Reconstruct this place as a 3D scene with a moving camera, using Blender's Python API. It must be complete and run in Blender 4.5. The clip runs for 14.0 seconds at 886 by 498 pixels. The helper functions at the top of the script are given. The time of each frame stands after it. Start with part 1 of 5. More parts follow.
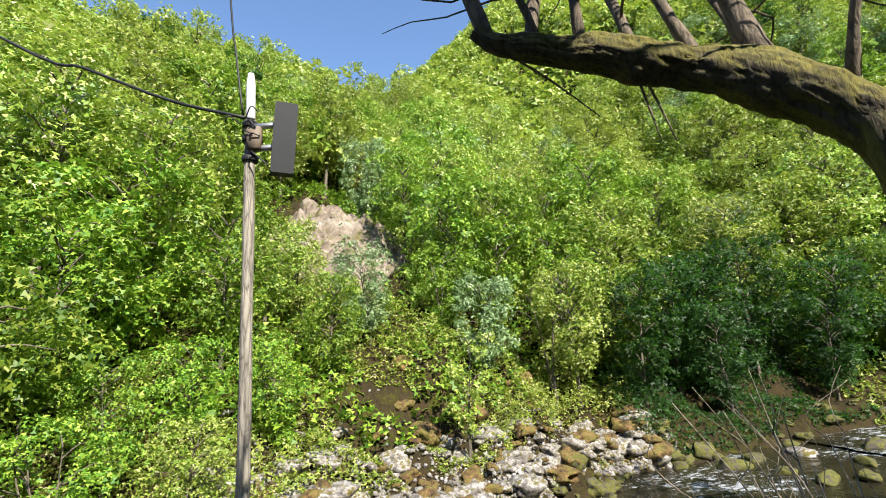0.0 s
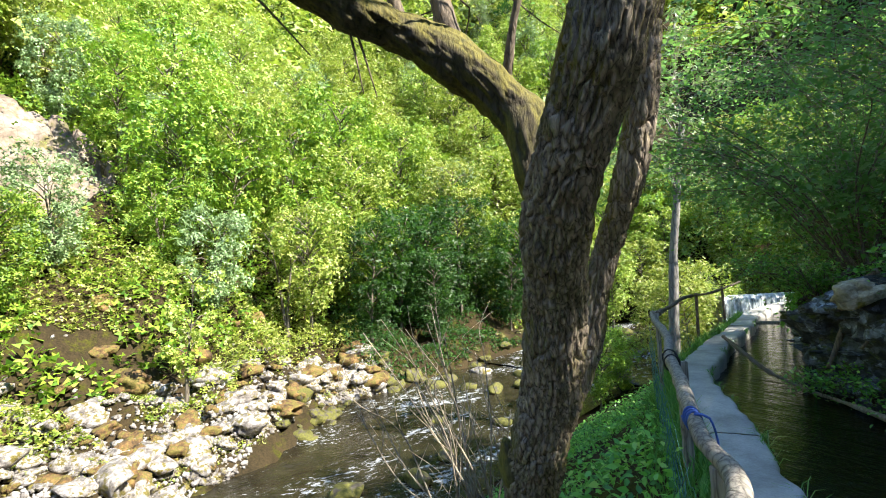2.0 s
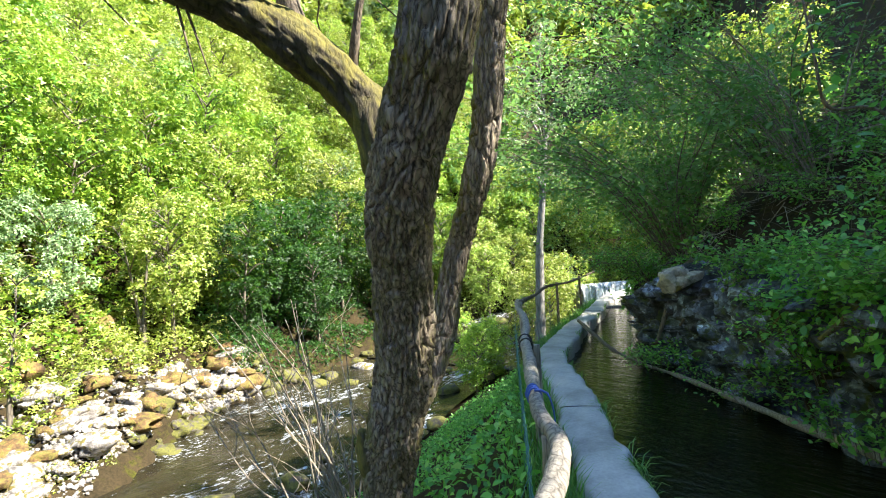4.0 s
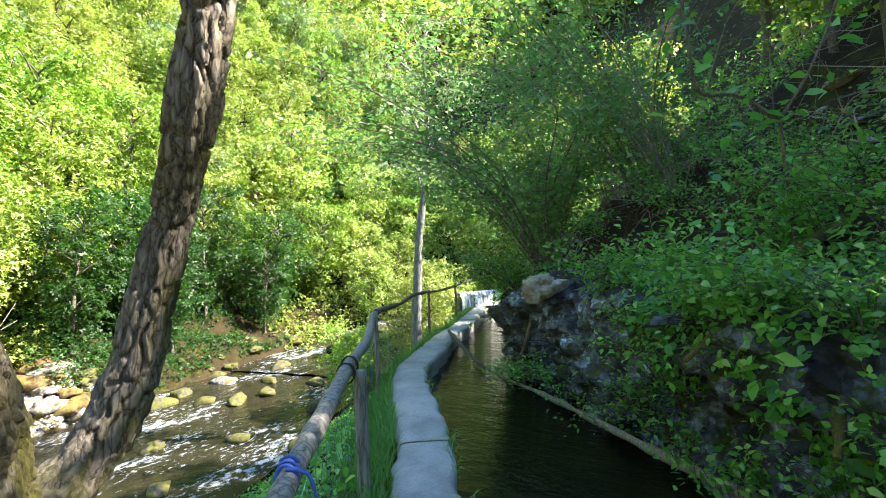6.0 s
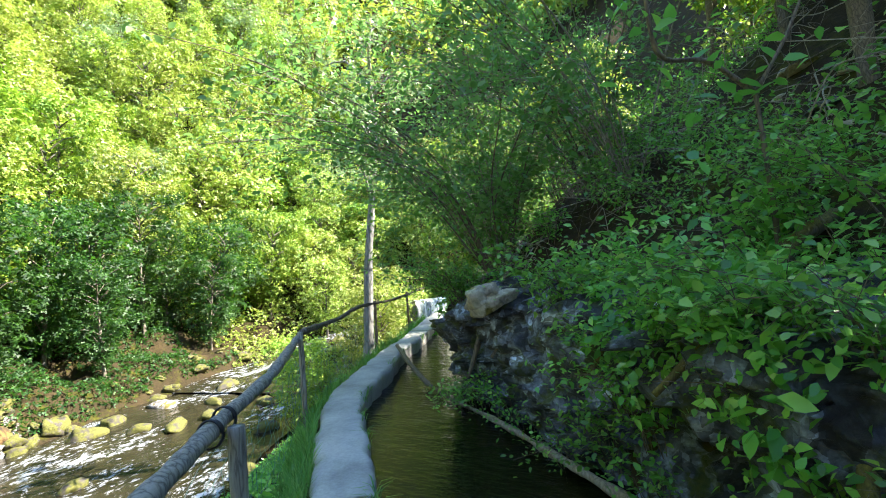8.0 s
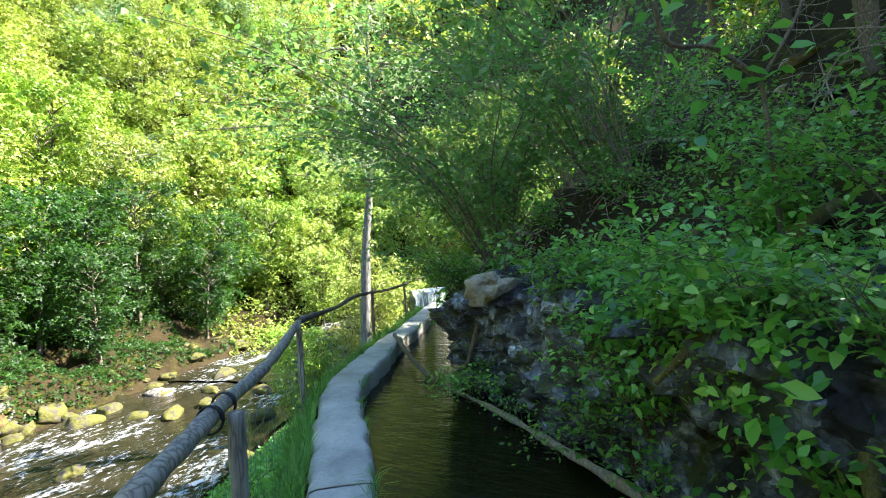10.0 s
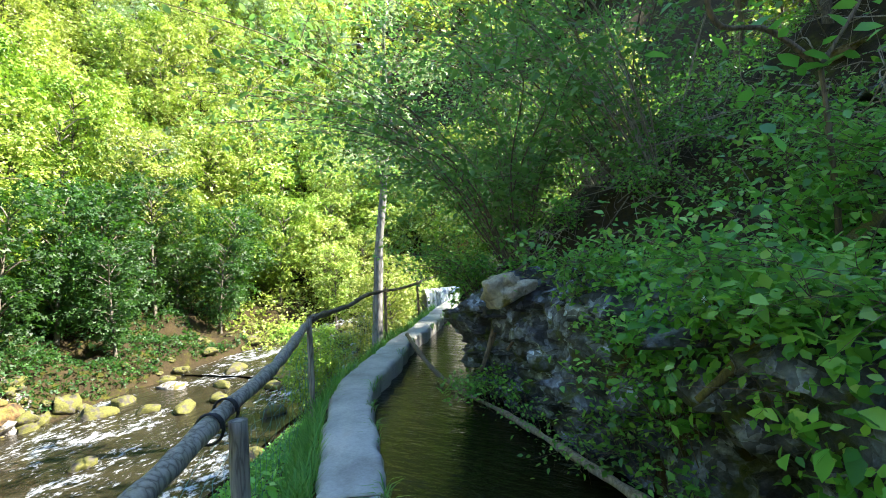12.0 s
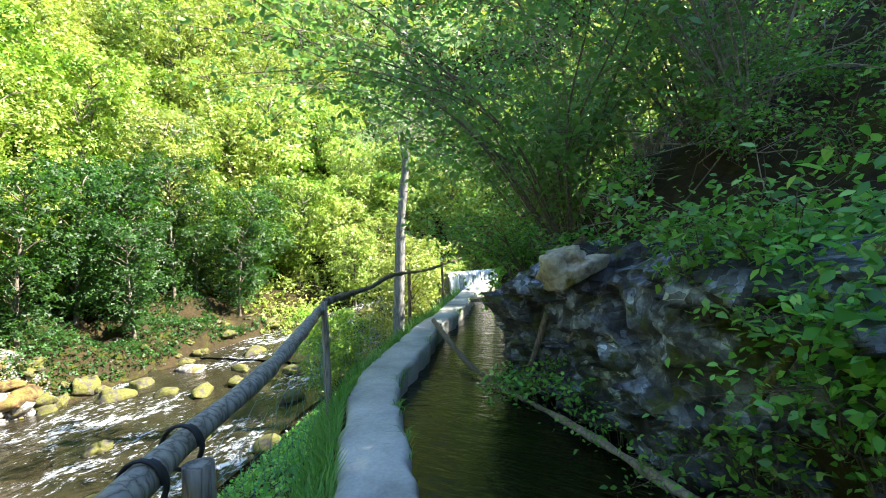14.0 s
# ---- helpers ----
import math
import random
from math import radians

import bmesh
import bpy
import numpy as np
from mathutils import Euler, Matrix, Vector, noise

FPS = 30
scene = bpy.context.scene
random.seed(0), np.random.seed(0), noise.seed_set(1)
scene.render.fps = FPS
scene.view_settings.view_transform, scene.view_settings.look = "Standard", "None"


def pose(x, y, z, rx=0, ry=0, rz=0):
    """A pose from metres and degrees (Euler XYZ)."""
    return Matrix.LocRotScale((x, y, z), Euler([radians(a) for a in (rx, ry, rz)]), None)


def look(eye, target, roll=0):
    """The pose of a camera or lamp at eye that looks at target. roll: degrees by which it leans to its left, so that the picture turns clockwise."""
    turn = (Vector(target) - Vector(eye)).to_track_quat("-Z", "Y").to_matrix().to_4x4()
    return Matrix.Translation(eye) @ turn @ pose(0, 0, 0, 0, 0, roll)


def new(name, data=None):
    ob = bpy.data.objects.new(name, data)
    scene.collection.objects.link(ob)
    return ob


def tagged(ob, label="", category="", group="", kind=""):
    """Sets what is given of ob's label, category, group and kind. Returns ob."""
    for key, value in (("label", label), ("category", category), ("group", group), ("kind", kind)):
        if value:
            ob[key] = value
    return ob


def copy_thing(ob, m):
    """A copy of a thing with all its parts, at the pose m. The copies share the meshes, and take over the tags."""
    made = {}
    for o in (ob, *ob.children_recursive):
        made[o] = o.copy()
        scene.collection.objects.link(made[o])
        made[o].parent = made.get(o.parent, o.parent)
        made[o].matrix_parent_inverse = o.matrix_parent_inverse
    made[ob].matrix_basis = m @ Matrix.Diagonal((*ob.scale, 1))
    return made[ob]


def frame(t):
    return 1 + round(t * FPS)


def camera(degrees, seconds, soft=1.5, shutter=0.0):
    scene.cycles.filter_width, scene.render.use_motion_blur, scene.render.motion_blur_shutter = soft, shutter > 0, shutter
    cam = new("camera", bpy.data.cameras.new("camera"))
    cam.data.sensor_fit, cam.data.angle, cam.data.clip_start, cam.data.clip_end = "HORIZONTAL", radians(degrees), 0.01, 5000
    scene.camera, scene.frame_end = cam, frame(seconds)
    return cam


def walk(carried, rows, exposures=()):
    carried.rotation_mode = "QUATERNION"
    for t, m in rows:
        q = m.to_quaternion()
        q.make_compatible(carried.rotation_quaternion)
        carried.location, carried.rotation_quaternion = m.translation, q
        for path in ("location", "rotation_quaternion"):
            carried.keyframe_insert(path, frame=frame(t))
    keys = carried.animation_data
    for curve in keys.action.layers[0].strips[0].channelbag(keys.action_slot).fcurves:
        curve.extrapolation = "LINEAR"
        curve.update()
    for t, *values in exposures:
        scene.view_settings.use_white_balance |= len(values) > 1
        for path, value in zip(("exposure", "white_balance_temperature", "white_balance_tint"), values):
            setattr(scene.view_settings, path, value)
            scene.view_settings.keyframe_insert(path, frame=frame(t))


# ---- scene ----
cam = camera(85.5, 14.0, soft=1.0)
PATH = [
    (0, (0.94, 0.15, 1.53), (0.901, 2.106, 1.944), -4.2),
    (0.5, (0.99, 0.15, 1.515), (1.221, 2.102, 1.885), -4.2),
    (1, (1.03, 0.14, 1.505), (1.489, 2.067, 1.781), -3.9),
    (1.5, (1.071, 0.122, 1.499), (1.765, 1.989, 1.683), -3.4),
    (2, (1.09, 0.063, 1.496), (2.035, 1.823, 1.606), -3.0),
    (2.5, (1.122, 0.065, 1.483), (2.275, 1.697, 1.541), -2.7),
    (2.7, (1.093, 0.049, 1.486), (2.311, 1.635, 1.531), -2.9),
    (4.8, (1.439, -0.026, 1.435), (2.881, 1.358, 1.509), -3.7),
    (5, (1.54, -0.022, 1.422), (3.037, 1.302, 1.485), -3.4),
    (5.5, (1.904, 0.15, 1.414), (3.496, 1.359, 1.472), -2.7),
    (6, (2.212, 0.264, 1.4), (3.849, 1.41, 1.461), -2.5),
    (6.5, (2.605, 0.372, 1.426), (4.237, 1.524, 1.516), -3.3),
    (7, (2.83, 0.422, 1.424), (4.487, 1.539, 1.507), -3.7),
    (7.5, (2.923, 0.429, 1.425), (4.63, 1.469, 1.5), -4.4),
    (8, (2.947, 0.423, 1.428), (4.673, 1.431, 1.502), -4.2),
    (8.5, (2.947, 0.442, 1.43), (4.681, 1.438, 1.489), -4.1),
    (9, (2.945, 0.45, 1.432), (4.674, 1.455, 1.474), -4.1),
    (11.3, (3.019, 0.506, 1.382), (4.756, 1.498, 1.411), -3.4),
    (11.5, (3.047, 0.54, 1.398), (4.762, 1.569, 1.428), -3.1),
    (12, (3.099, 0.587, 1.416), (4.804, 1.631, 1.449), -2.8),
    (12.5, (3.15, 0.559, 1.412), (4.888, 1.547, 1.449), -3.0),
    (13, (3.22, 0.622, 1.396), (4.958, 1.611, 1.431), -3.0),
    (13.5, (3.425, 0.897, 1.352), (5.114, 1.969, 1.36), -2.7),
    (14, (3.737, 1.223, 1.303), (5.4, 2.334, 1.278), -2.5),
]
walk(cam, [(t, look(eye, target, roll)) for t, eye, target, roll in PATH],
     exposures=[(0.0, 1.2), (1.0, 1.55), (2.5, 2.05), (5.0, 2.45), (7.5, 2.65), (14.0, 2.6)])

# ---- world and sun ----
SUN = Vector((0.52, -0.75, 0.9)).normalized()
world = bpy.data.worlds.new("sky")
scene.world = world
world.use_nodes = True
wn = world.node_tree.nodes
sky = wn.new("ShaderNodeTexSky")
sky.sky_type = "NISHITA"
sky.sun_disc = False
sky.sun_elevation = math.asin(SUN.z)
sky.sun_rotation = math.atan2(SUN.x, SUN.y)
sky.air_density = 1.0
sky.dust_density = 0.0
sky.ozone_density = 4.0
wn["Background"].inputs["Strength"].default_value = 0.122
world.node_tree.links.new(sky.outputs[0], wn["Background"].inputs[0])
sun = new("sun", bpy.data.lights.new("sun", "SUN"))
sun.data.energy = 5.0
sun.data.angle = radians(0.53)
sun.data.color = (1.0, 0.94, 0.82)
sun.matrix_world = look(SUN * 100, (0, 0, 0))


# ---- materials ----
def material(name):
    m = bpy.data.materials.new(name)
    m.use_nodes = True
    nt = m.node_tree
    return m, nt, nt.nodes["Principled BSDF"]


def node(nt, kind, **sockets):
    n = nt.nodes.new(kind)
    for key, v in sockets.items():
        n.inputs[key.replace("_", " ")].default_value = v
    return n


def link(nt, a, b):
    nt.links.new(a, b)


def ramp(nt, fac, stops):
    r = nt.nodes.new("ShaderNodeValToRGB")
    e = r.color_ramp.elements
    while len(e) < len(stops):
        e.new(0.5)
    for el, (p, c) in zip(e, stops):
        el.position = p
        el.color = (*c, 1) if len(c) == 3 else c
    link(nt, fac, r.inputs[0])
    return r.outputs[0]


def coords(nt, scale=(1, 1, 1), turn=0.0, kind="Object"):
    c = nt.nodes.new("ShaderNodeTexCoord")
    mp = nt.nodes.new("ShaderNodeMapping")
    mp.inputs["Scale"].default_value = scale
    mp.inputs["Rotation"].default_value = (0, 0, turn)
    link(nt, c.outputs[kind], mp.inputs[0])
    return mp.outputs[0]


def noise_tex(nt, vec, scale, detail=4.0, rough=0.6):
    n = node(nt, "ShaderNodeTexNoise", Scale=scale, Detail=detail, Roughness=rough)
    link(nt, vec, n.inputs["Vector"])
    return n.outputs["Fac"]


def mix(nt, fac, a, b, mode="MIX"):
    m = nt.nodes.new("ShaderNodeMix")
    m.data_type = "RGBA"
    m.blend_type = mode
    for sock, v in ((m.inputs[0], fac), (m.inputs[6], a), (m.inputs[7], b)):
        if hasattr(v, "is_linked"):
            link(nt, v, sock)
        elif isinstance(v, (int, float)):
            sock.default_value = v
        else:
            sock.default_value = (*v, 1)
    return m.outputs[2]


def bump(nt, bsdf, height, strength=0.5, dist=0.02):
    b = node(nt, "ShaderNodeBump", Strength=strength, Distance=dist)
    link(nt, height, b.inputs["Height"])
    link(nt, b.outputs[0], bsdf.inputs["Normal"])


def leaf_material(name, stops, glow=(0.5, 0.62, 0.08), share=0.4, rough=0.55, spread=0.25):
    """Leaves: a glossy upper face and light that shines through, each leaf and each plant of its own green."""
    m, nt, p = material(name)
    geo = nt.nodes.new("ShaderNodeNewGeometry")
    info = nt.nodes.new("ShaderNodeObjectInfo")
    col = ramp(nt, geo.outputs["Random Per Island"], stops)
    hue = node(nt, "ShaderNodeHueSaturation", Saturation=1.0)
    mr = node(nt, "ShaderNodeMapRange", To_Min=1.0 - spread, To_Max=1.0 + spread)
    link(nt, info.outputs["Random"], mr.inputs["Value"])
    link(nt, mr.outputs[0], hue.inputs["Value"])
    mh = node(nt, "ShaderNodeMapRange", To_Min=0.485, To_Max=0.51)
    link(nt, info.outputs["Random"], mh.inputs["Value"])
    link(nt, mh.outputs[0], hue.inputs["Hue"])
    link(nt, col, hue.inputs["Color"])
    link(nt, hue.outputs[0], p.inputs["Base Color"])
    p.inputs["Roughness"].default_value = rough
    tr = nt.nodes.new("ShaderNodeBsdfTranslucent")
    tc = mix(nt, 0.5, hue.outputs[0], glow)
    link(nt, tc, tr.inputs["Color"])
    ms = nt.nodes.new("ShaderNodeMixShader")
    ms.inputs[0].default_value = share
    link(nt, p.outputs[0], ms.inputs[1])
    link(nt, tr.outputs[0], ms.inputs[2])
    link(nt, ms.outputs[0], nt.nodes["Material Output"].inputs["Surface"])
    return m


LEAF_FAR = leaf_material("leaf_far", [(0.0, (0.05, 0.14, 0.015)), (0.45, (0.15, 0.27, 0.02)), (0.8, (0.26, 0.37, 0.035)), (1.0, (0.38, 0.46, 0.08))], glow=(0.42, 0.7, 0.05), share=0.26, spread=0.3)
# spring yellow-green, with strong sunlight also put into the paler leaf tones
LEAF_YELLOW_SUN = leaf_material("leaf_yellow_sun", [(0.0, (0.1, 0.2, 0.02)), (0.5, (0.27, 0.38, 0.05)), (0.85, (0.45, 0.5, 0.12)), (1.0, (0.62, 0.6, 0.34))], share=0.28, glow=(0.6, 0.75, 0.08), spread=0.2)
LEAF_GREY = leaf_material("leaf_grey", [(0.0, (0.1, 0.17, 0.06)), (0.6, (0.22, 0.32, 0.14)), (1.0, (0.38, 0.46, 0.27))], glow=(0.4, 0.55, 0.2), share=0.25)
# green leaves darkened in colour to stand for the shade under the far slope
LEAF_PAINTED_SHADE = leaf_material("leaf_painted_shade", [(0.0, (0.01, 0.035, 0.008)), (0.6, (0.022, 0.075, 0.012)), (1.0, (0.06, 0.15, 0.025))], glow=(0.1, 0.3, 0.02))
LEAF_NEAR = leaf_material("leaf_near", [(0.0, (0.035, 0.13, 0.025)), (0.5, (0.11, 0.33, 0.05)), (0.9, (0.26, 0.52, 0.09)), (1.0, (0.42, 0.58, 0.15))], glow=(0.34, 0.8, 0.09), rough=0.34)
LEAF_WILLOW = leaf_material("leaf_willow", [(0.0, (0.06, 0.16, 0.035)), (0.6, (0.12, 0.27, 0.06)), (1.0, (0.24, 0.4, 0.13))], glow=(0.3, 0.62, 0.12))
GRASS = leaf_material("grass_blade", [(0.0, (0.04, 0.15, 0.02)), (0.6, (0.09, 0.27, 0.04)), (1.0, (0.2, 0.36, 0.08))], glow=(0.3, 0.62, 0.08), share=0.3)


def bark_material(name, dark, light, scale=18.0, moss=0.0, stretch=0.25):
    m, nt, p = material(name)
    v = coords(nt, (1, 1, stretch))
    vo = node(nt, "ShaderNodeTexVoronoi", Scale=scale)
    vo.feature = "DISTANCE_TO_EDGE"
    wob = noise_tex(nt, v, scale * 0.7, 3)
    add = nt.nodes.new("ShaderNodeVectorMath")
    add.operation = "MULTIPLY_ADD"
    add.inputs[1].default_value = (0.06, 0.06, 0.06)
    link(nt, wob, add.inputs[0])
    link(nt, v, add.inputs[2])
    link(nt, add.outputs[0], vo.inputs["Vector"])
    fine = noise_tex(nt, v, scale * 4, 6, 0.7)
    big = noise_tex(nt, coords(nt), 3.0, 4)
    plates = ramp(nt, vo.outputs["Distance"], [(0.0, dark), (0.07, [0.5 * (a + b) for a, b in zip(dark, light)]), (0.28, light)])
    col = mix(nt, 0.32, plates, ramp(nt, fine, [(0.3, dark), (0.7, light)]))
    if moss:
        patch = ramp(nt, big, [(0.62 - moss, (0, 0, 0)), (0.72 - moss * 0.6, (1, 1, 1))])
        up = nt.nodes.new("ShaderNodeNewGeometry")
        sep = nt.nodes.new("ShaderNodeSeparateXYZ")
        link(nt, up.outputs["Normal"], sep.inputs[0])
        flank = nt.nodes.new("ShaderNodeVectorMath")
        flank.operation = "DOT_PRODUCT"
        flank.inputs[1].default_value = (0.75, -0.62, 0.2)
        link(nt, up.outputs["Normal"], flank.inputs[0])
        both = nt.nodes.new("ShaderNodeMath")
        both.operation = "ABSOLUTE"
        link(nt, flank.outputs["Value"], both.inputs[0])
        most = nt.nodes.new("ShaderNodeMath")
        most.operation = "MAXIMUM"
        link(nt, both.outputs[0], most.inputs[0])
        link(nt, sep.outputs["Z"], most.inputs[1])
        side = ramp(nt, most.outputs[0], [(0.5, (0.06, 0.06, 0.06)), (0.85, (1, 1, 1))] if moss < 0.35 else [(0.1, (0.15, 0.15, 0.15)), (0.6, (1, 1, 1))])
        patch = mix(nt, 1.0, patch, side, "MULTIPLY")
        mossc = ramp(nt, fine, [(0.3, (0.045, 0.046, 0.009)), (0.7, (0.19, 0.16, 0.028))])
        col = mix(nt, patch, col, mossc)
    link(nt, col, p.inputs["Base Color"])
    p.inputs["Roughness"].default_value = 0.9
    h = mix(nt, 0.4, vo.outputs["Distance"], fine)
    bump(nt, p, h, 0.8, 0.02)
    return m


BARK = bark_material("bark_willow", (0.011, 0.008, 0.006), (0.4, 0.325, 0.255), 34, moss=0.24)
BARK_MOSS = bark_material("bark_mossy", (0.012, 0.009, 0.006), (0.1, 0.08, 0.06), 26, moss=0.42)
BARK_FAR = bark_material("bark_far", (0.05, 0.04, 0.03), (0.2, 0.17, 0.13), 10)
BARK_PALE = bark_material("bark_pale", (0.09, 0.085, 0.08), (0.3, 0.285, 0.27), 9)
TWIG = bark_material("twig_bark", (0.05, 0.04, 0.03), (0.22, 0.17, 0.12), 30)
TWIG_PALE = bark_material("twig_pale", (0.14, 0.11, 0.085), (0.42, 0.36, 0.28), 30)
WOOD = bark_material("weathered_wood", (0.07, 0.06, 0.05), (0.4, 0.36, 0.3), 26, stretch=0.1)


def rock_material(name, stops, moss=0.0, scale=2.0, wet=0.0, mosscol=((0.05, 0.05, 0.01), (0.25, 0.2, 0.03)), flakes=0.0):
    m, nt, p = material(name)
    v = coords(nt)
    a = noise_tex(nt, v, scale, 8, 0.65)
    f = noise_tex(nt, v, scale * 9, 6, 0.7)
    vo = node(nt, "ShaderNodeTexVoronoi", Scale=scale * 1.8)
    vo.feature = "DISTANCE_TO_EDGE"
    link(nt, v, vo.inputs["Vector"])
    col = ramp(nt, a, stops)
    col = mix(nt, 0.5, col, ramp(nt, f, [(0.3, (0.12, 0.12, 0.12)), (0.7, (1, 1, 1))]), "MULTIPLY")
    if flakes:
        bend = nt.nodes.new("ShaderNodeVectorMath")
        bend.operation = "MULTIPLY_ADD"
        bend.inputs[1].default_value = (0.1, 0.1, 0.1)
        link(nt, a, bend.inputs[0])
        link(nt, v, bend.inputs[2])
        for size, low, high in ((7.0, 0.25, 1.7), (19.0, 0.3, 1.9)):
            cell = node(nt, "ShaderNodeTexVoronoi", Scale=size)
            link(nt, bend.outputs[0], cell.inputs["Vector"])
            shade = nt.nodes.new("ShaderNodeSeparateColor")
            link(nt, cell.outputs["Color"], shade.inputs[0])
            col = mix(nt, flakes, col, ramp(nt, shade.outputs[0], [(0.1, (low, low, low)), (0.7, (1, 1, 1)), (0.95, (high, high, high * 1.05))]), "MULTIPLY")
    crack = ramp(nt, vo.outputs["Distance"], [(0.0, (0.25, 0.25, 0.25)), (0.06, (1, 1, 1))])
    col = mix(nt, 0.35, col, crack, "MULTIPLY")
    if moss:
        patch = ramp(nt, noise_tex(nt, v, scale * 1.3, 5), [(0.62 - moss, (0, 0, 0)), (0.7 - moss, (1, 1, 1))])
        col = mix(nt, patch, col, ramp(nt, f, [(0.3, mosscol[0]), (0.7, mosscol[1])]))
    link(nt, col, p.inputs["Base Color"])
    p.inputs["Roughness"].default_value = 0.85 - 0.5 * wet
    h = mix(nt, 0.5, a, f)
    h = mix(nt, 0.4, h, vo.outputs["Distance"])
    bump(nt, p, h, 0.9, 0.08)
    return m


ROCK = rock_material("rock_grey", [(0.34, (0.03, 0.034, 0.042)), (0.48, (0.12, 0.14, 0.175)), (0.58, (0.3, 0.35, 0.42)), (0.68, (0.55, 0.62, 0.72))], moss=0.08, scale=3.2, wet=0.45, flakes=0.9, mosscol=((0.02, 0.04, 0.01), (0.09, 0.11, 0.02)))
ROCK_PALE = rock_material("rock_pale", [(0.3, (0.28, 0.23, 0.14)), (0.5, (0.52, 0.45, 0.32)), (0.7, (0.74, 0.67, 0.52))], moss=0.05, scale=3)
ROCK_CLIFF = rock_material("rock_cliff", [(0.32, (0.1, 0.07, 0.045)), (0.5, (0.27, 0.21, 0.16)), (0.68, (0.42, 0.36, 0.3))], moss=0.06, scale=0.9, mosscol=((0.06, 0.06, 0.02), (0.2, 0.17, 0.06)))
ROCK_SHORE = rock_material("rock_shore", [(0.32, (0.05, 0.04, 0.035)), (0.47, (0.27, 0.245, 0.225)), (0.64, (0.6, 0.57, 0.56))], moss=0.1, scale=2.6, mosscol=((0.05, 0.045, 0.01), (0.2, 0.16, 0.03)))
ROCK_OCHRE = rock_material("rock_ochre", [(0.32, (0.015, 0.01, 0.006)), (0.5, (0.16, 0.09, 0.03)), (0.7, (0.4, 0.26, 0.08))], moss=0.14, scale=2.4, mosscol=((0.05, 0.045, 0.01), (0.2, 0.16, 0.03)))
ROCK_MOSSY = rock_material("boulder_mossy", [(0.3, (0.04, 0.034, 0.028)), (0.5, (0.1, 0.085, 0.065)), (0.7, (0.2, 0.17, 0.14))], moss=0.22, scale=1.8, mosscol=((0.03, 0.035, 0.006), (0.16, 0.15, 0.025)))

# concrete of the walkway: grey, worn, stained
CONCRETE, nt, p = material("concrete")
v = coords(nt)
a = noise_tex(nt, v, 1.6, 8, 0.65)
f = noise_tex(nt, v, 40, 6, 0.7)
col = ramp(nt, a, [(0.3, (0.25, 0.24, 0.22)), (0.52, (0.45, 0.435, 0.41)), (0.7, (0.58, 0.565, 0.53))])
col = mix(nt, 0.35, col, ramp(nt, f, [(0.3, (0.35, 0.35, 0.35)), (0.6, (1, 1, 1))]), "MULTIPLY")
link(nt, col, p.inputs["Base Color"])
p.inputs["Roughness"].default_value = 0.9
bump(nt, p, mix(nt, 0.6, a, f), 0.6, 0.015)

# soil with leaf litter
SOIL, nt, p = material("soil_litter")
v = coords(nt)
a = noise_tex(nt, v, 0.8, 8, 0.65)
f = noise_tex(nt, v, 14, 6, 0.75)
col = ramp(nt, a, [(0.3, (0.01, 0.008, 0.005)), (0.5, (0.026, 0.019, 0.01)), (0.7, (0.06, 0.04, 0.02))])
col = mix(nt, 0.5, col, ramp(nt, f, [(0.35, (0.012, 0.012, 0.005)), (0.65, (0.07, 0.05, 0.026))]))
col = mix(nt, ramp(nt, noise_tex(nt, v, 1.7, 6, 0.7), [(0.52, (0, 0, 0)), (0.62, (1, 1, 1))]), col, ramp(nt, f, [(0.35, (0.02, 0.024, 0.004)), (0.65, (0.075, 0.07, 0.012))]))
link(nt, col, p.inputs["Base Color"])
p.inputs["Roughness"].default_value = 0.95
p.inputs["Specular IOR Level"].default_value = 0.1
bump(nt, p, mix(nt, 0.5, a, f), 0.8, 0.06)


def water_material(name, tint, flow, foam=0.0, wave=6.0, strength=0.25, stretch=(0.3, 1, 1)):
    m, nt, p = material(name)
    v = coords(nt, stretch, flow)
    w1 = noise_tex(nt, v, wave, 4, 0.55)
    w2 = noise_tex(nt, v, wave * 3.3, 3, 0.6)
    p.inputs["Roughness"].default_value = 0.04
    p.inputs["IOR"].default_value = 1.33
    h = mix(nt, 0.3, w1, w2)
    bump(nt, p, h, strength, 0.12)
    body = ramp(nt, noise_tex(nt, coords(nt), 0.9, 6, 0.7), [(0.35, [c * 0.45 for c in tint]), (0.65, tint)])
    if foam:
        big = noise_tex(nt, coords(nt, (0.5, 1, 1), flow), 0.5, 4)
        streak = noise_tex(nt, coords(nt, (0.8, 1.15, 1), flow), 4.2, 10, 0.8)
        fm = ramp(nt, mix(nt, 0.62, big, streak), [(0.55 - foam, (0, 0, 0)), (0.61 - foam, (1, 1, 1))])
        body = mix(nt, fm, body, (0.42, 0.45, 0.48))
        link(nt, mix(nt, fm, (0.05, 0.05, 0.05), (0.7, 0.7, 0.7)), p.inputs["Roughness"])
    link(nt, body, p.inputs["Base Color"])
    return m


RIVER_WATER = water_material("river_water", (0.03, 0.026, 0.015), -0.45, foam=0.012, wave=2.6, strength=0.7)
CHANNEL_WATER = water_material("channel_water", (0.012, 0.014, 0.003), -0.75, wave=6.0, strength=0.3, stretch=(1.0, 0.3, 1))


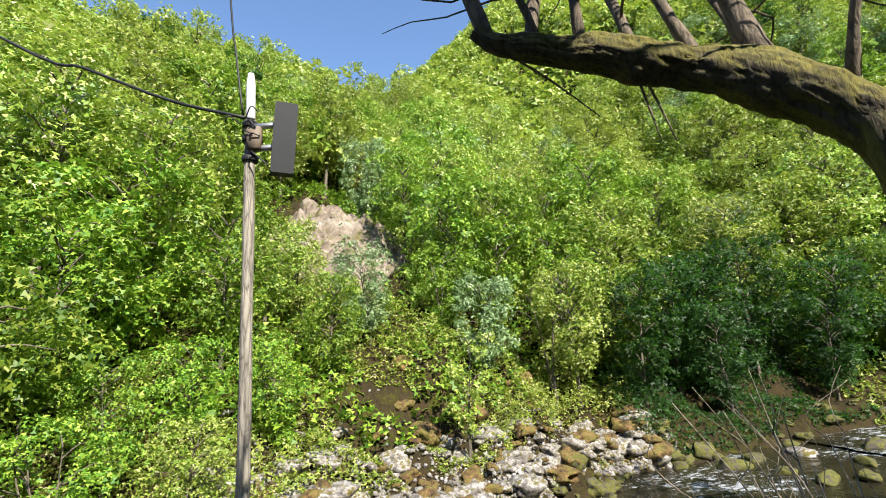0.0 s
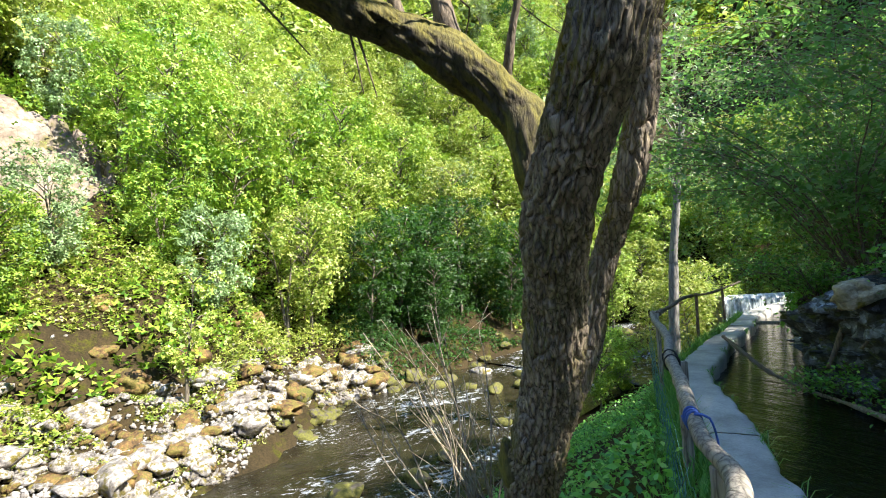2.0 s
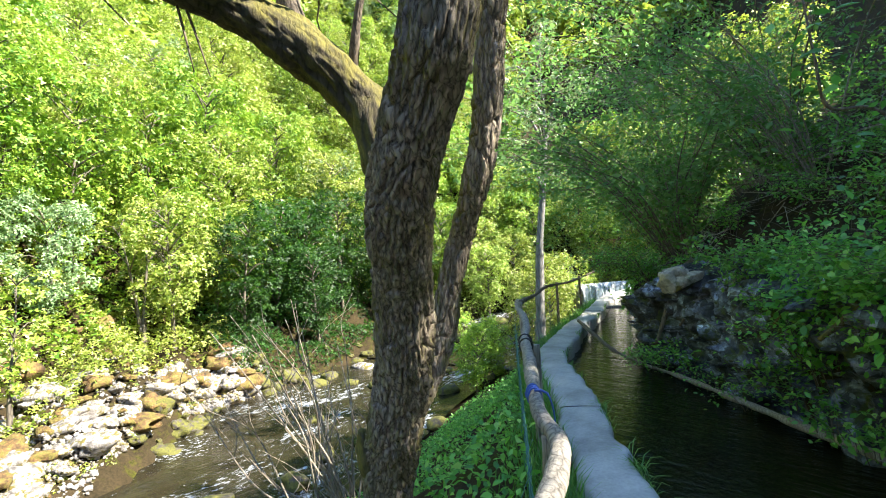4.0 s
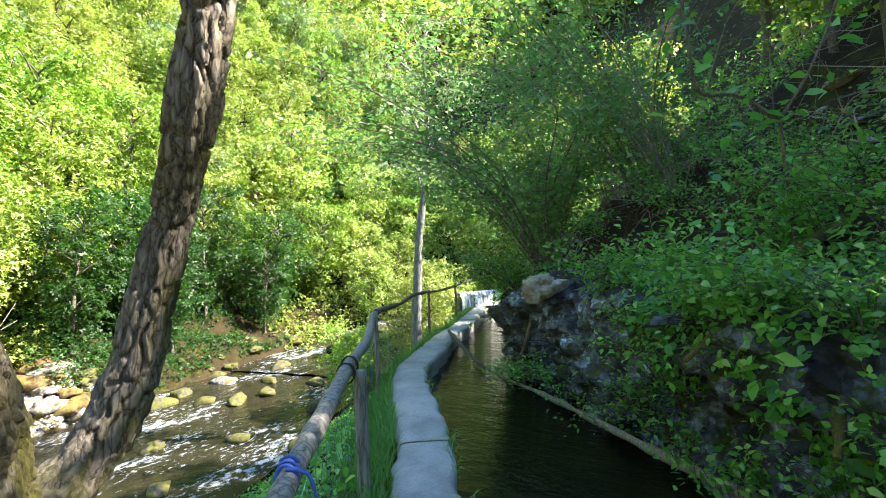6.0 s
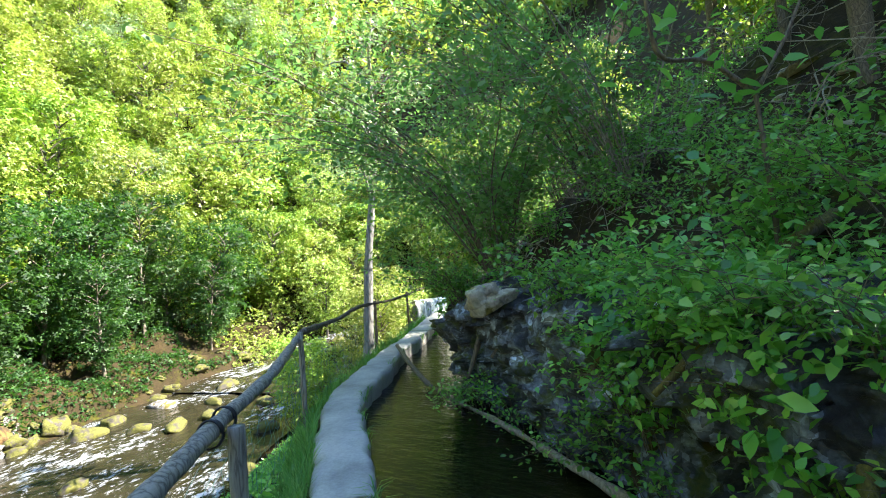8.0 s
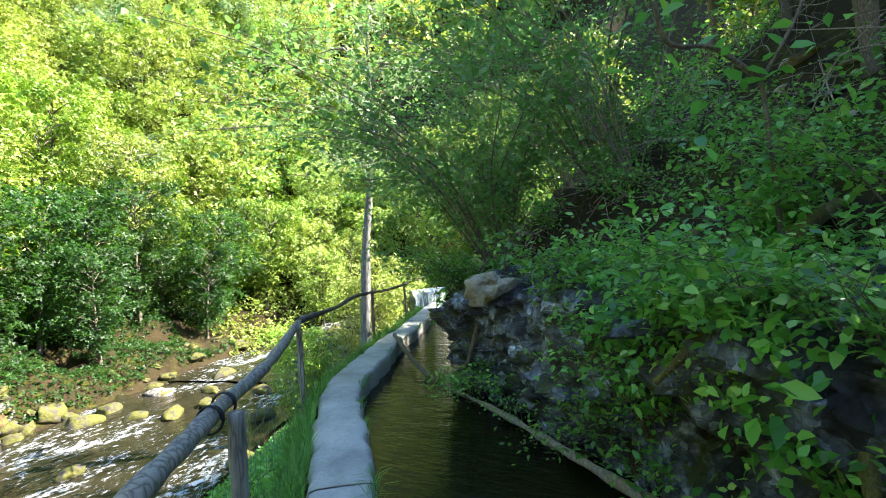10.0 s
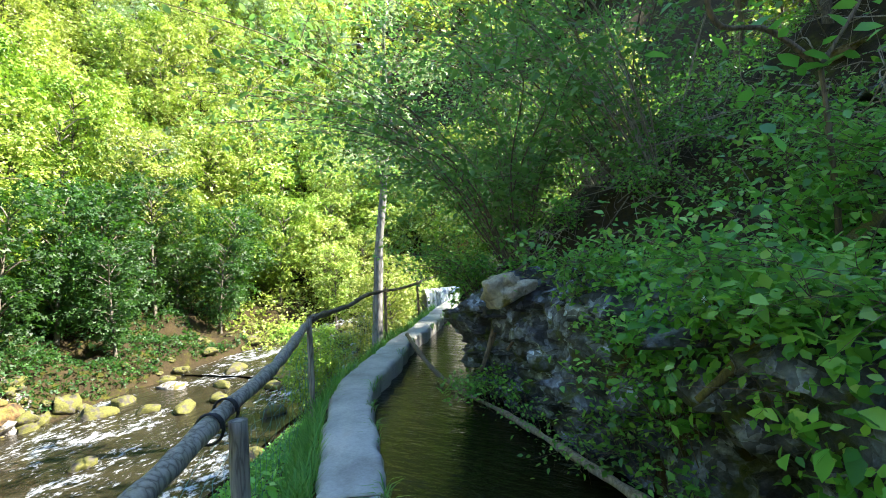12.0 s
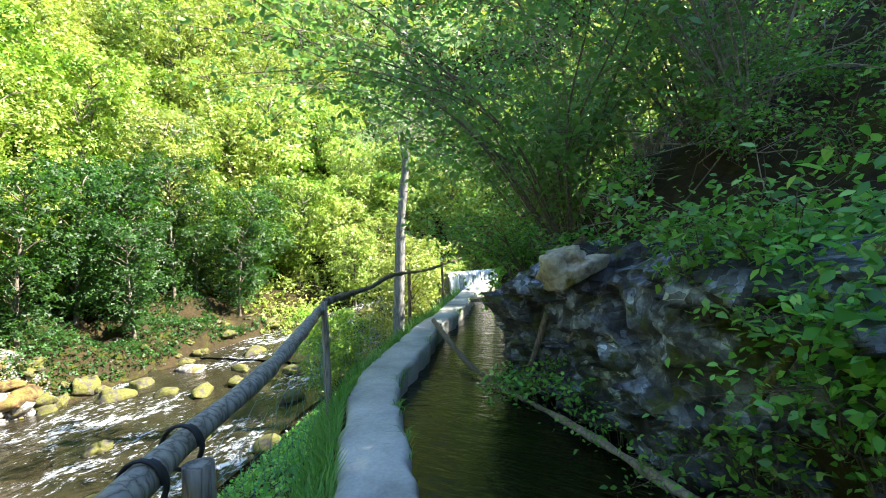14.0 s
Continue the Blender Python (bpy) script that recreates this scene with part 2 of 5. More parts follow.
def plain(name, colour, rough=0.6, metal=0.0, grain=25.0, depth=0.3):
    m, nt, p = material(name)
    f = noise_tex(nt, coords(nt), grain, 6, 0.7)
    g = noise_tex(nt, coords(nt), grain * 0.12, 4)
    c = ramp(nt, mix(nt, 0.5, f, g), [(0.3, [x * (1 - depth) for x in colour]), (0.7, [min(1, x * (1 + depth * 0.5)) for x in colour])])
    link(nt, c, p.inputs["Base Color"])
    p.inputs["Roughness"].default_value = rough
    p.inputs["Metallic"].default_value = metal
    bump(nt, p, f, 0.2, 0.005)
    return m


WHITE_PLASTIC = plain("white_plastic", (0.8, 0.8, 0.8), 0.4)
GREY_BOX = plain("grey_metal_box", (0.014, 0.016, 0.02), 0.6, 0.0)
GREY_BOX.node_tree.nodes["Principled BSDF"].inputs["Specular IOR Level"].default_value = 0.25
STEEL = plain("galvanised_steel", (0.35, 0.36, 0.38), 0.5, 0.8)
CABLE = plain("black_cable", (0.02, 0.02, 0.022), 0.6)
BLUE_CORD = plain("blue_cord", (0.05, 0.12, 0.45), 0.7)
GREEN_NET = plain("green_net", (0.06, 0.2, 0.18), 0.6)
FOAM_WHITE, nt, p = material("falling_water")
streaks = noise_tex(nt, coords(nt, (1, 1, 0.06)), 9, 5, 0.7)
link(nt, ramp(nt, streaks, [(0.38, (0.06, 0.08, 0.08)), (0.5, (0.45, 0.5, 0.52)), (0.62, (0.8, 0.84, 0.88))]), p.inputs["Base Color"])
p.inputs["Roughness"].default_value = 0.3
bump(nt, p, streaks, 0.6, 0.05)
DRY_LEAF = plain("dry_grass", (0.42, 0.34, 0.18), 0.8)


# ---- building helpers ----
rng = np.random.default_rng(7)


def part(name, data, mat, parent=None, label="", smooth=True):
    """Links a bmesh or mesh as one object, under its thing if one is given."""
    if isinstance(data, bmesh.types.BMesh):
        me = bpy.data.meshes.new(name)
        data.to_mesh(me)
        data.free()
    else:
        me = data
    if mat and not me.materials:
        me.materials.append(mat)
    if smooth and len(me.polygons):
        me.polygons.foreach_set("use_smooth", [True] * len(me.polygons))
    ob = new(name, me)
    if parent:
        ob.parent = parent
    if label:
        ob["label"] = label
    return ob


def thing(name, label, category, group="", at=(0, 0, 0)):
    ob = new(name)
    ob.empty_display_size = 0.2
    ob.location = at
    return tagged(ob, label, category, group)


def mesh_from(name, verts, faces):
    """Fast mesh from arrays: faces all of one size, or a list of arrays."""
    me = bpy.data.meshes.new(name)
    verts = np.asarray(verts, float)
    groups = faces if isinstance(faces, list) else [faces]
    idx = np.concatenate([np.asarray(f).ravel() for f in groups])
    sizes = np.concatenate([np.full(len(f), np.asarray(f).shape[1]) for f in groups])
    me.vertices.add(len(verts))
    me.vertices.foreach_set("co", verts.ravel())
    me.loops.add(len(idx))
    me.loops.foreach_set("vertex_index", idx.astype(np.int32))
    me.polygons.add(len(sizes))
    me.polygons.foreach_set("loop_start", np.concatenate([[0], np.cumsum(sizes)[:-1]]).astype(np.int32))
    me.update(calc_edges=True)
    return me


def vnoise(P, scale=1.0, seed=0):
    """Smooth value noise in -1..1 for an array of points."""
    q = np.asarray(P, float) * scale + seed * 17.31
    i = np.floor(q).astype(np.int64)
    f = q - i
    f = f * f * (3 - 2 * f)
    out = 0
    for dx in (0, 1):
        for dy in (0, 1):
            for dz in (0, 1):
                h = (i[..., 0] + dx) * 374761393 + (i[..., 1] + dy) * 668265263 + (i[..., 2] + dz) * 2147483647
                h = (h ^ (h >> 13)) * 1274126177
                h = ((h ^ (h >> 16)) & 0xFFFF) / 32767.5 - 1
                w = (f[..., 0] if dx else 1 - f[..., 0]) * (f[..., 1] if dy else 1 - f[..., 1]) * (f[..., 2] if dz else 1 - f[..., 2])
                out = out + w * h
    return out


def fbm(P, scale=1.0, octaves=4, seed=0):
    return sum(vnoise(P, scale * 2 ** o, seed + o) * 0.5 ** o for o in range(octaves))


def smooth_line(pts, step=0.1):
    """Catmull-Rom through the points, sampled at about even steps."""
    p = np.asarray(pts, float)
    p = np.vstack([2 * p[0] - p[1], p, 2 * p[-1] - p[-2]])
    out = []
    for a, b, c, d in zip(p[:-3], p[1:-2], p[2:-1], p[3:]):
        k = max(2, int(np.linalg.norm((c - b)[:3]) / step))
        t = np.linspace(0, 1, k, endpoint=False)[:, None]
        out.append(0.5 * (2 * b + (c - a) * t + (2 * a - 5 * b + 4 * c - d) * t ** 2 + (3 * b - a - 3 * c + d) * t ** 3))
    return np.vstack([*out, p[-2][None]])


def bark_plates(along, across, girth, P, seed):
    """Relief of long overlapping bark plates: 1 on a plate, -1.5 in the furrows."""
    cols = max(3, int(round(girth / 0.036)))
    u = across / girth * cols + 0.7 * vnoise(P * (1, 1, 0.5), 9, seed) + 0.35 * vnoise(P, 30, seed + 9)
    v = along / 0.15 + 0.9 * vnoise(P, 9, seed + 1)
    iu, iv = np.floor(u).astype(int), np.floor(v).astype(int)
    d1, d2 = np.full(u.shape, 9.0), np.full(u.shape, 9.0)
    tall = np.zeros(u.shape)
    for du in (-1, 0, 1):
        for dv in (-1, 0, 1):
            cu, cv = iu + du, iv + dv
            h = ((cu % cols) * 7349 + cv * 9151 + seed * 77) * 2654435 % 1000003
            ju, jv, jh = (h % 1009) / 1009, (h % 499) / 499, (h % 211) / 211
            dd = np.hypot(u - cu - 0.2 - 0.6 * ju, v - cv - 0.1 - 0.8 * jv)
            near = dd < d1
            d2 = np.where(near, d1, np.minimum(d2, dd))
            tall = np.where(near, jh, tall)
            d1 = np.where(near, dd, d1)
    edge = np.clip((d2 - d1) / 0.15, 0, 1)
    return -1.1 + 1.3 * edge + 0.9 * tall * edge + 0.4 * vnoise(P * (1, 1, 0.3), 90, seed + 5)


def tube_arrays(line, radii, sides=8, rough=0.0, freq=6.0, seed=0, ridges=0.0):
    """A swept tube along a line: verts, quads and cap triangles."""
    line = np.asarray(line, float)
    n = len(line)
    r = np.interp(np.linspace(0, 1, n), np.linspace(0, 1, len(radii)), radii)
    t = np.gradient(line, axis=0)
    t /= np.linalg.norm(t, axis=1)[:, None] + 1e-9
    u = np.cross(t[0], (0.31, 0.77, 0.55))
    us = []
    for k in range(n):
        u = u - t[k] * (u @ t[k])
        u = u / (np.linalg.norm(u) + 1e-9)
        us.append(u)
    us = np.array(us)
    vs = np.cross(t, us)
    a = np.linspace(0, 2 * np.pi, sides, endpoint=False)
    ring = us[:, None, :] * np.cos(a)[None, :, None] + vs[:, None, :] * np.sin(a)[None, :, None]
    base = line[:, None, :] + ring * r[:, None, None]
    if rough or ridges:
        d = rough * fbm(base, freq, 3, seed)
        if ridges:
            dist = np.concatenate([[0], np.cumsum(np.linalg.norm(np.diff(line, axis=0), axis=1))])
            d = d + ridges * bark_plates(dist[:, None] + 0 * a[None], r[:, None] * a[None] * 0 + a[None] * max(r) * 0.9, 2 * np.pi * max(r) * 0.9, base, seed)
        base = base + ring * (d * np.minimum(1, r / (r.max() + 1e-9) + 0.3)[:, None])[..., None]
    verts = base.reshape(-1, 3)
    k = np.arange(n - 1)[:, None] * sides
    j = np.arange(sides)[None, :]
    j2 = (j + 1) % sides
    quads = np.stack([k + j, k + j2, k + sides + j2, k + sides + j], -1).reshape(-1, 4)
    verts = np.vstack([verts, line[0], line[-1]])
    c0, c1 = n * sides, n * sides + 1
    jj = np.arange(sides)
    tris = np.vstack([np.stack([np.full(sides, c0), (jj + 1) % sides, jj], 1), np.stack([np.full(sides, c1), (n - 1) * sides + jj, (n - 1) * sides + (jj + 1) % sides], 1)])
    return verts, quads, tris


def join_arrays(items):
    V, Q, T, o = [], [], [], 0
    for v, q, t in items:
        V.append(v)
        Q.append(q + o)
        T.append(t + o)
        o += len(v)
    return np.vstack(V), [np.vstack(Q), np.vstack(T)]


def tubes(name, items):
    v, f = join_arrays(items)
    return mesh_from(name, v, f)


LEAF_SHAPE = np.array([(0, 0, 0), (-0.3, 0.35, 0.07), (0, 0.42, -0.03), (0.3, 0.35, 0.07), (-0.2, 0.75, 0.02), (0.2, 0.75, 0.02), (0, 1.05, -0.12)])
LEAF_QUADS = np.array([(0, 2, 4, 1), (0, 3, 5, 2), (2, 5, 6, 4)])
CLUMP_SHAPE = np.array([(-0.06, -0.1, 0.0), (0.8, -0.24, 0.16), (0.4, 0.6, 0.0), (0.06, 0.06, 0.05), (-0.78, 0.3, -0.14), (-0.38, -0.6, 0.1)])
CLUMP_QUADS = np.array([(0, 1, 2), (3, 4, 5)])
NARROW_SHAPE = np.array([(0, 0, 0), (-0.13, 0.45, 0.03), (0.0, 1.0, -0.1), (0.13, 0.45, 0.03)])
NARROW_QUADS = np.array([(0, 3, 2, 1)])


def leaf_mesh(name, centres, sizes, shape=CLUMP_SHAPE, quads=CLUMP_QUADS, droop=0.5, out=None):
    """Many leaves in one mesh, each turned at random; droop tips them towards the level, out bends them outwards."""
    c = np.asarray(centres, float)
    n = len(c)
    nz = rng.normal(size=(n, 3))
    nz[:, 2] = np.abs(nz[:, 2]) + droop
    if out is not None:
        nz = nz + out
    nz /= np.linalg.norm(nz, axis=1)[:, None]
    x = np.cross(nz, rng.normal(size=(n, 3)))
    x /= np.linalg.norm(x, axis=1)[:, None]
    y = np.cross(nz, x)
    s = np.broadcast_to(np.asarray(sizes, float), (n,))[:, None, None]
    L = shape[None] * s
    v = c[:, None, :] + L[..., 0:1] * x[:, None] + L[..., 1:2] * y[:, None] + L[..., 2:3] * nz[:, None]
    k = len(shape)
    q = (np.arange(n)[:, None, None] * k + quads[None]).reshape(-1, quads.shape[1])
    return mesh_from(name, v.reshape(-1, 3), q)


# ---- the plan: the walkway's middle line; n is the distance to its left, s the distance along it ----
MID = smooth_line([(-60, -26, 0), (-20, -9, 0), (-4, -2.3, 0), (-1, -1.0, 0), (0.6, -0.3, 0), (1.6, 0.0, 0), (2.3, 0.25, 0), (2.95, 0.62, 0), (3.45, 1.07, 0), (4.0, 1.6, 0), (4.78, 2.28, 0), (5.56, 2.92, 0),
                   (6.25, 3.57, 0), (6.96, 4.2, 0), (7.69, 4.65, 0), (8.65, 5.1, 0), (10.1, 5.8, 0), (11.8, 6.46, 0), (14.3, 7.6, 0), (16.6, 8.5, 0), (18.6, 8.9, 0), (21, 9.2, 0), (40, 15, 0), (120, 45, 0)], 0.15)[:, :2]
MID_T = np.gradient(MID, axis=0)
MID_T /= np.linalg.norm(MID_T, axis=1)[:, None]
MID_N = np.stack([-MID_T[:, 1], MID_T[:, 0]], 1)
MID_S = np.concatenate([[0], np.cumsum(np.linalg.norm(np.diff(MID, axis=0), axis=1))])
MID_S -= MID_S[np.argmin(np.linalg.norm(MID - (2.95, 0.62), axis=1))]


def plan(x, y):
    """s and n of points."""
    P = np.stack([np.ravel(x), np.ravel(y)], 1)
    s, n = np.empty(len(P)), np.empty(len(P))
    for a in range(0, len(P), 4000):
        d = P[a:a + 4000, None] - MID[None, ::4]
        k = np.argmin((d ** 2).sum(-1), 1) * 4
        r = P[a:a + 4000] - MID[k]
        s[a:a + 4000] = MID_S[k] + (r * MID_T[k]).sum(1)
        n[a:a + 4000] = (r * MID_N[k]).sum(1)
    return s.reshape(np.shape(x)), n.reshape(np.shape(x))


def spot(s, n):
    """x, y of a place s along and n to the left of the walkway."""
    s, n = np.asarray(s, float), np.asarray(n, float)
    mid = np.stack([np.interp(s, MID_S, MID[:, 0]), np.interp(s, MID_S, MID[:, 1])], -1)
    nrm = np.stack([np.interp(s, MID_S, MID_N[:, 0]), np.interp(s, MID_S, MID_N[:, 1])], -1)
    return mid + n[..., None] * nrm


def channel_width(s):
    """Distance from the walkway's middle to the rocky side of the channel."""
    return np.interp(s, [-20, 0, 2, 4.5, 5.8, 7.5, 11, 30], [1.9, 1.95, 1.8, 1.63, 1.35, 1.2, 1.05, 1.0])


def river_level(s):
    return -4.05 + 0.06 * np.clip(np.asarray(s) - 12, 0, 40)


def river_far(s):
    """Distance from the walkway to the stream's far edge."""
    return np.interp(s, [-20, 0, 7.5, 10.5, 40], [11, 11.8, 12.2, 15.0, 15.2])


def ground_z(x, y):
    x, y = np.asarray(x, float), np.asarray(y, float)
    s, n = plan(x, y)
    P = np.stack([x, y, 0 * x], -1)
    riv = river_level(s)
    edge = river_far(s)
    gentle = np.interp(n, [-0.05, 0.3, 0.9, 2.0, 6.2, 7.2], [0, 0, 0.06, 0.16, 0.96, 1.12])
    steep = np.interp(n, [-0.05, 0.28, 0.5, 0.9, 1.6, 3.2, 5.2, 7.2], [0, 0, 0.08, 0.2, 0.38, 0.68, 1.0, 1.12])
    k = np.clip((s - 2.2) / 2.6, 0, 1)
    left = gentle + (steep - gentle) * k * k * (3 - 2 * k)
    far = n - edge
    zl = -0.1 + (riv + 0.1) * left
    rise = np.interp(far, [-0.8, 0, 0.5, 1.2, 4.5, 10, 94, 140, 400, 2000], [0, 0.5, 0.9, 1.5, 2.4, 6.5, 71, 88, 140, 220])
    zl = zl + rise + np.clip(far / 14, 0, 1) * 2.5 * fbm(P, 0.06, 4, 5) + np.clip(far + 0.5, 0, 1) * 0.5 * fbm(P, 0.8, 3, 12) + (n < 6) * np.clip(n - 0.8, 0, 1) * 0.1 * fbm(P, 0.7, 3, 2)
    m = -n - channel_width(s)
    zr = np.interp(m, [-0.1, 0.15, 0.7, 6.5, 13, 60, 400, 2000], [-0.8, -0.8, 1.3, 5.6, 8.6, 44, 120, 200])
    zr = zr + np.clip(m - 0.7, 0, 1) * 0.28 * fbm(P, 0.7, 4, 9) + np.clip(m / 20, 0, 1) * 2 * fbm(P, 0.08, 3, 4)
    z = np.where(n > 0, zl, zr)
    ahead = np.clip(s - 36, 0, None)
    behind = np.clip(-30 - s, 0, None)
    return z + np.interp(ahead, [0, 60, 400, 2000], [0, 58, 150, 240]) + np.interp(behind, [0, 60, 400, 2000], [0, 20, 60, 120])


def axis_steps(lo, hi, fine, far, grow=1.12):
    a = list(np.arange(lo, hi, fine))
    for sign, end in ((1, hi), (-1, lo)):
        d, p = fine, end
        while abs(p) < far:
            p += sign * d
            d *= grow
            a.append(p)
    return np.array(sorted(set(np.round(a, 3))))


def build_ground():
    xs, ys = axis_steps(-4, 26, 0.3, 1200), axis_steps(-9, 30, 0.3, 1200)
    X, Y = np.meshgrid(xs, ys)
    Z = ground_z(X, Y)
    v = np.stack([X, Y, Z], -1).reshape(-1, 3)
    w = len(xs)
    i = (np.arange(len(ys) - 1)[:, None] * w + np.arange(w - 1)[None]).ravel()
    ob = part("ground", mesh_from("ground", v, np.stack([i, i + 1, i + w + 1, i + w], 1)), SOIL)
    tagged(ob, "dark soil slopes with leaf litter along the stream valley", "ground", kind="structure")


build_ground()


def strip(name, s0, s1, ns, zf, mat, step=0.3, label="", category="water"):
    ss = np.arange(s0, s1 + step, step)
    V = []
    for nn in ns:
        off = nn(ss) if callable(nn) else np.full(len(ss), nn)
        xy = spot(ss, off)
        V.append(np.column_stack([xy, zf(ss)]))
    V = np.stack(V, 1)
    c = len(ns)
    i = (np.arange(len(ss) - 1)[:, None] * c + np.arange(c - 1)[None]).ravel()
    ob = part(name, mesh_from(name, V.reshape(-1, 3), np.stack([i, i + c, i + c + 1, i + 1], 1)), mat)
    return tagged(ob, label, category, kind="structure")


strip("channel_water", -14, 24, [-0.1, lambda s: -channel_width(s) * 0.6, lambda s: -channel_width(s) - 0.5], lambda s: np.full(len(s), -0.24), CHANNEL_WATER,
      label="calm dark water in the narrow irrigation channel")


def build_river():
    ss, nn = np.arange(-30, 44, 0.22), np.arange(5.6, 16.4, 0.22)
    S, N = np.meshgrid(ss, nn, indexing="ij")
    xy = spot(S, N)
    P = np.dstack([S * 0.45, N, 0 * S])
    z = river_level(S) + 0.07 * fbm(P, 1.2, 3, 3) + 0.10 * np.abs(vnoise(P, 0.8, 8))
    v = np.dstack([xy, z]).reshape(-1, 3)
    c = len(nn)
    i = (np.arange(len(ss) - 1)[:, None] * c + np.arange(c - 1)[None]).ravel()
    tagged(part("river_water", mesh_from("river_water", v, np.stack([i, i + c, i + c + 1, i + 1], 1)), RIVER_WATER),
           "shallow brown stream with white water over stones", "water", kind="structure")


build_river()


# ---- the walkway: a concrete channel wall in poured lengths ----
def build_walkway():
    top = new("pavement_walkway")
    tagged(top, "narrow grey concrete channel wall used as a footpath", "walkway", kind="structure")
    joints = [-12, -8, -4, -1.2, 1.2, 3.05, 7.4, 11.2, 15.0, 20.0]
    for k, (a, b) in enumerate(zip(joints, joints[1:])):
        ss = np.linspace(a + 0.003, b - 0.003, int((b - a) / 0.045))
        prof = [(-0.21, -0.95), (-0.215, -0.3), (-0.225, -0.06), (-0.205, -0.012), (-0.17, 0.0), (0.0, 0.004), (0.17, 0.0), (0.205, -0.015), (0.225, -0.07), (0.215, -0.9)]
        V = []
        for o, z in prof:
            wob = 0.02 * fbm(np.column_stack([ss, 0 * ss + o * 3, 0 * ss + z]), 2.1, 3, 4)
            if abs(o) > 0.16:
                wob = wob + 0.034 * vnoise(np.column_stack([ss, 0 * ss + np.sign(o), 0 * ss]), 5, 6) + 0.02 * vnoise(np.column_stack([ss, 0 * ss + np.sign(o), 0 * ss + z]), 13, 8)
            lift = 0.01 * vnoise(np.column_stack([ss, 0 * ss + o * 4, 0 * ss]), 1.3, 2) + 0.006 * (k % 3 - 1)
            V.append(np.column_stack([spot(ss, o + wob), z + (lift if z > -0.2 else 0 * lift)]))
        V = np.stack(V, 1)
        c = len(prof)
        i = (np.arange(len(ss) - 1)[:, None] * c + np.arange(c - 1)[None]).ravel()
        f = [np.stack([i, i + 1, i + c + 1, i + c], 1)]
        e0, e1 = np.arange(c)[None], (len(ss) - 1) * c + np.arange(c)[::-1][None]
        me = mesh_from("slab", V.reshape(-1, 3), [f[0], e0, e1])
        part("slab", me, CONCRETE, top)


build_walkway()


# ---- rock along the channel ----
def facets(P, scale, depth, seed):
    """Broken rock: cells that are each a flat plane of its own height and tilt."""
    q = P[..., :2] * scale
    i = np.floor(q).astype(np.int64)
    best = np.full(q.shape[:2], 9.0)
    out = np.zeros(q.shape[:2])
    for dx in (-1, 0, 1):
        for dy in (-1, 0, 1):
            cx, cy = i[..., 0] + dx, i[..., 1] + dy
            h = (cx * 374761393 + cy * 668265263 + seed * 9176263) & 0x7FFFFFFF
            h = ((h ^ (h >> 13)) * 1274126177) & 0x7FFFFFFF
            a, b, c, e = (h % 1021) / 1021, (h // 1021 % 1019) / 1019, (h % 769) / 769 - 0.5, (h // 769 % 757) / 757 - 0.5
            rx, ry = q[..., 0] - cx - a, q[..., 1] - cy - b
            dist = rx * rx + ry * ry
            value = (h % 577) / 577 - 0.5 + 0.9 * (c * rx + e * ry)
            out = np.where(dist < best, value, out)
            best = np.minimum(best, dist)
    return out * depth


def build_rock_face():
    ss, vv = np.arange(-6, 15, 0.035), np.linspace(0, 1, 90)
    S, Vv = np.meshgrid(ss, vv, indexing="ij")
    zz = np.interp(Vv, [0, 0.2, 0.4, 0.6, 0.75, 0.88, 1], [-0.7, -0.15, 0.25, 0.6, 0.95, 1.2, 1.35])
    mm = np.interp(Vv, [0, 0.2, 0.4, 0.6, 0.75, 0.88, 1], [0.1, 0.1, -0.02, -0.12, -0.2, 0.1, 0.9])
    mm = mm + np.interp(S, [-6, 6, 8, 15], [0, 0, 0.25, 0.3]) * (Vv > 0.3)
    low = np.interp(S, [-6, 5.2, 7.5, 15], [1, 1, 0.75, 0.6])
    zz = np.where(zz > 0, zz * low, zz)
    P = np.dstack([S, Vv * 2.6, 0 * S])
    wob = np.dstack([0.25 * vnoise(P, 2.2, 4), 0.25 * vnoise(P, 2.2, 5), 0 * S])
    d = 0.2 * fbm(P, 0.7, 3, 21) + facets((P + wob) * (1.0, 1.5, 1), 1.5, 0.44, 3) + facets((P + wob * 0.6) * (1, 1.3, 1), 3.6, 0.22, 8) + facets(P + wob * 0.3, 9, 0.09, 5) + 0.012 * fbm(P, 24, 2, 5)
    cave = np.exp(-((S - 2.6) / 0.7) ** 2 - ((Vv - 0.4) / 0.14) ** 2) * 0.4
    w = channel_width(S)
    n = -(w + mm + 0.12 + cave - d * np.clip(Vv * 4, 0.3, 1) * 0.75)
    xy = spot(S, n)
    zz = zz + 0.1 * fbm(P, 1.6, 4, 40) * np.clip(Vv * 3, 0, 1)
    v = np.dstack([xy, zz]).reshape(-1, 3)
    c = len(vv)
    i = (np.arange(len(ss) - 1)[:, None] * c + np.arange(c - 1)[None]).ravel()
    tagged(part("rock_face", mesh_from("rock_face", v, np.stack([i, i + c, i + c + 1, i + 1], 1)), ROCK, smooth=False),
           "dark wet grey rock face overhanging the channel", "rock", kind="structure")


build_rock_face()


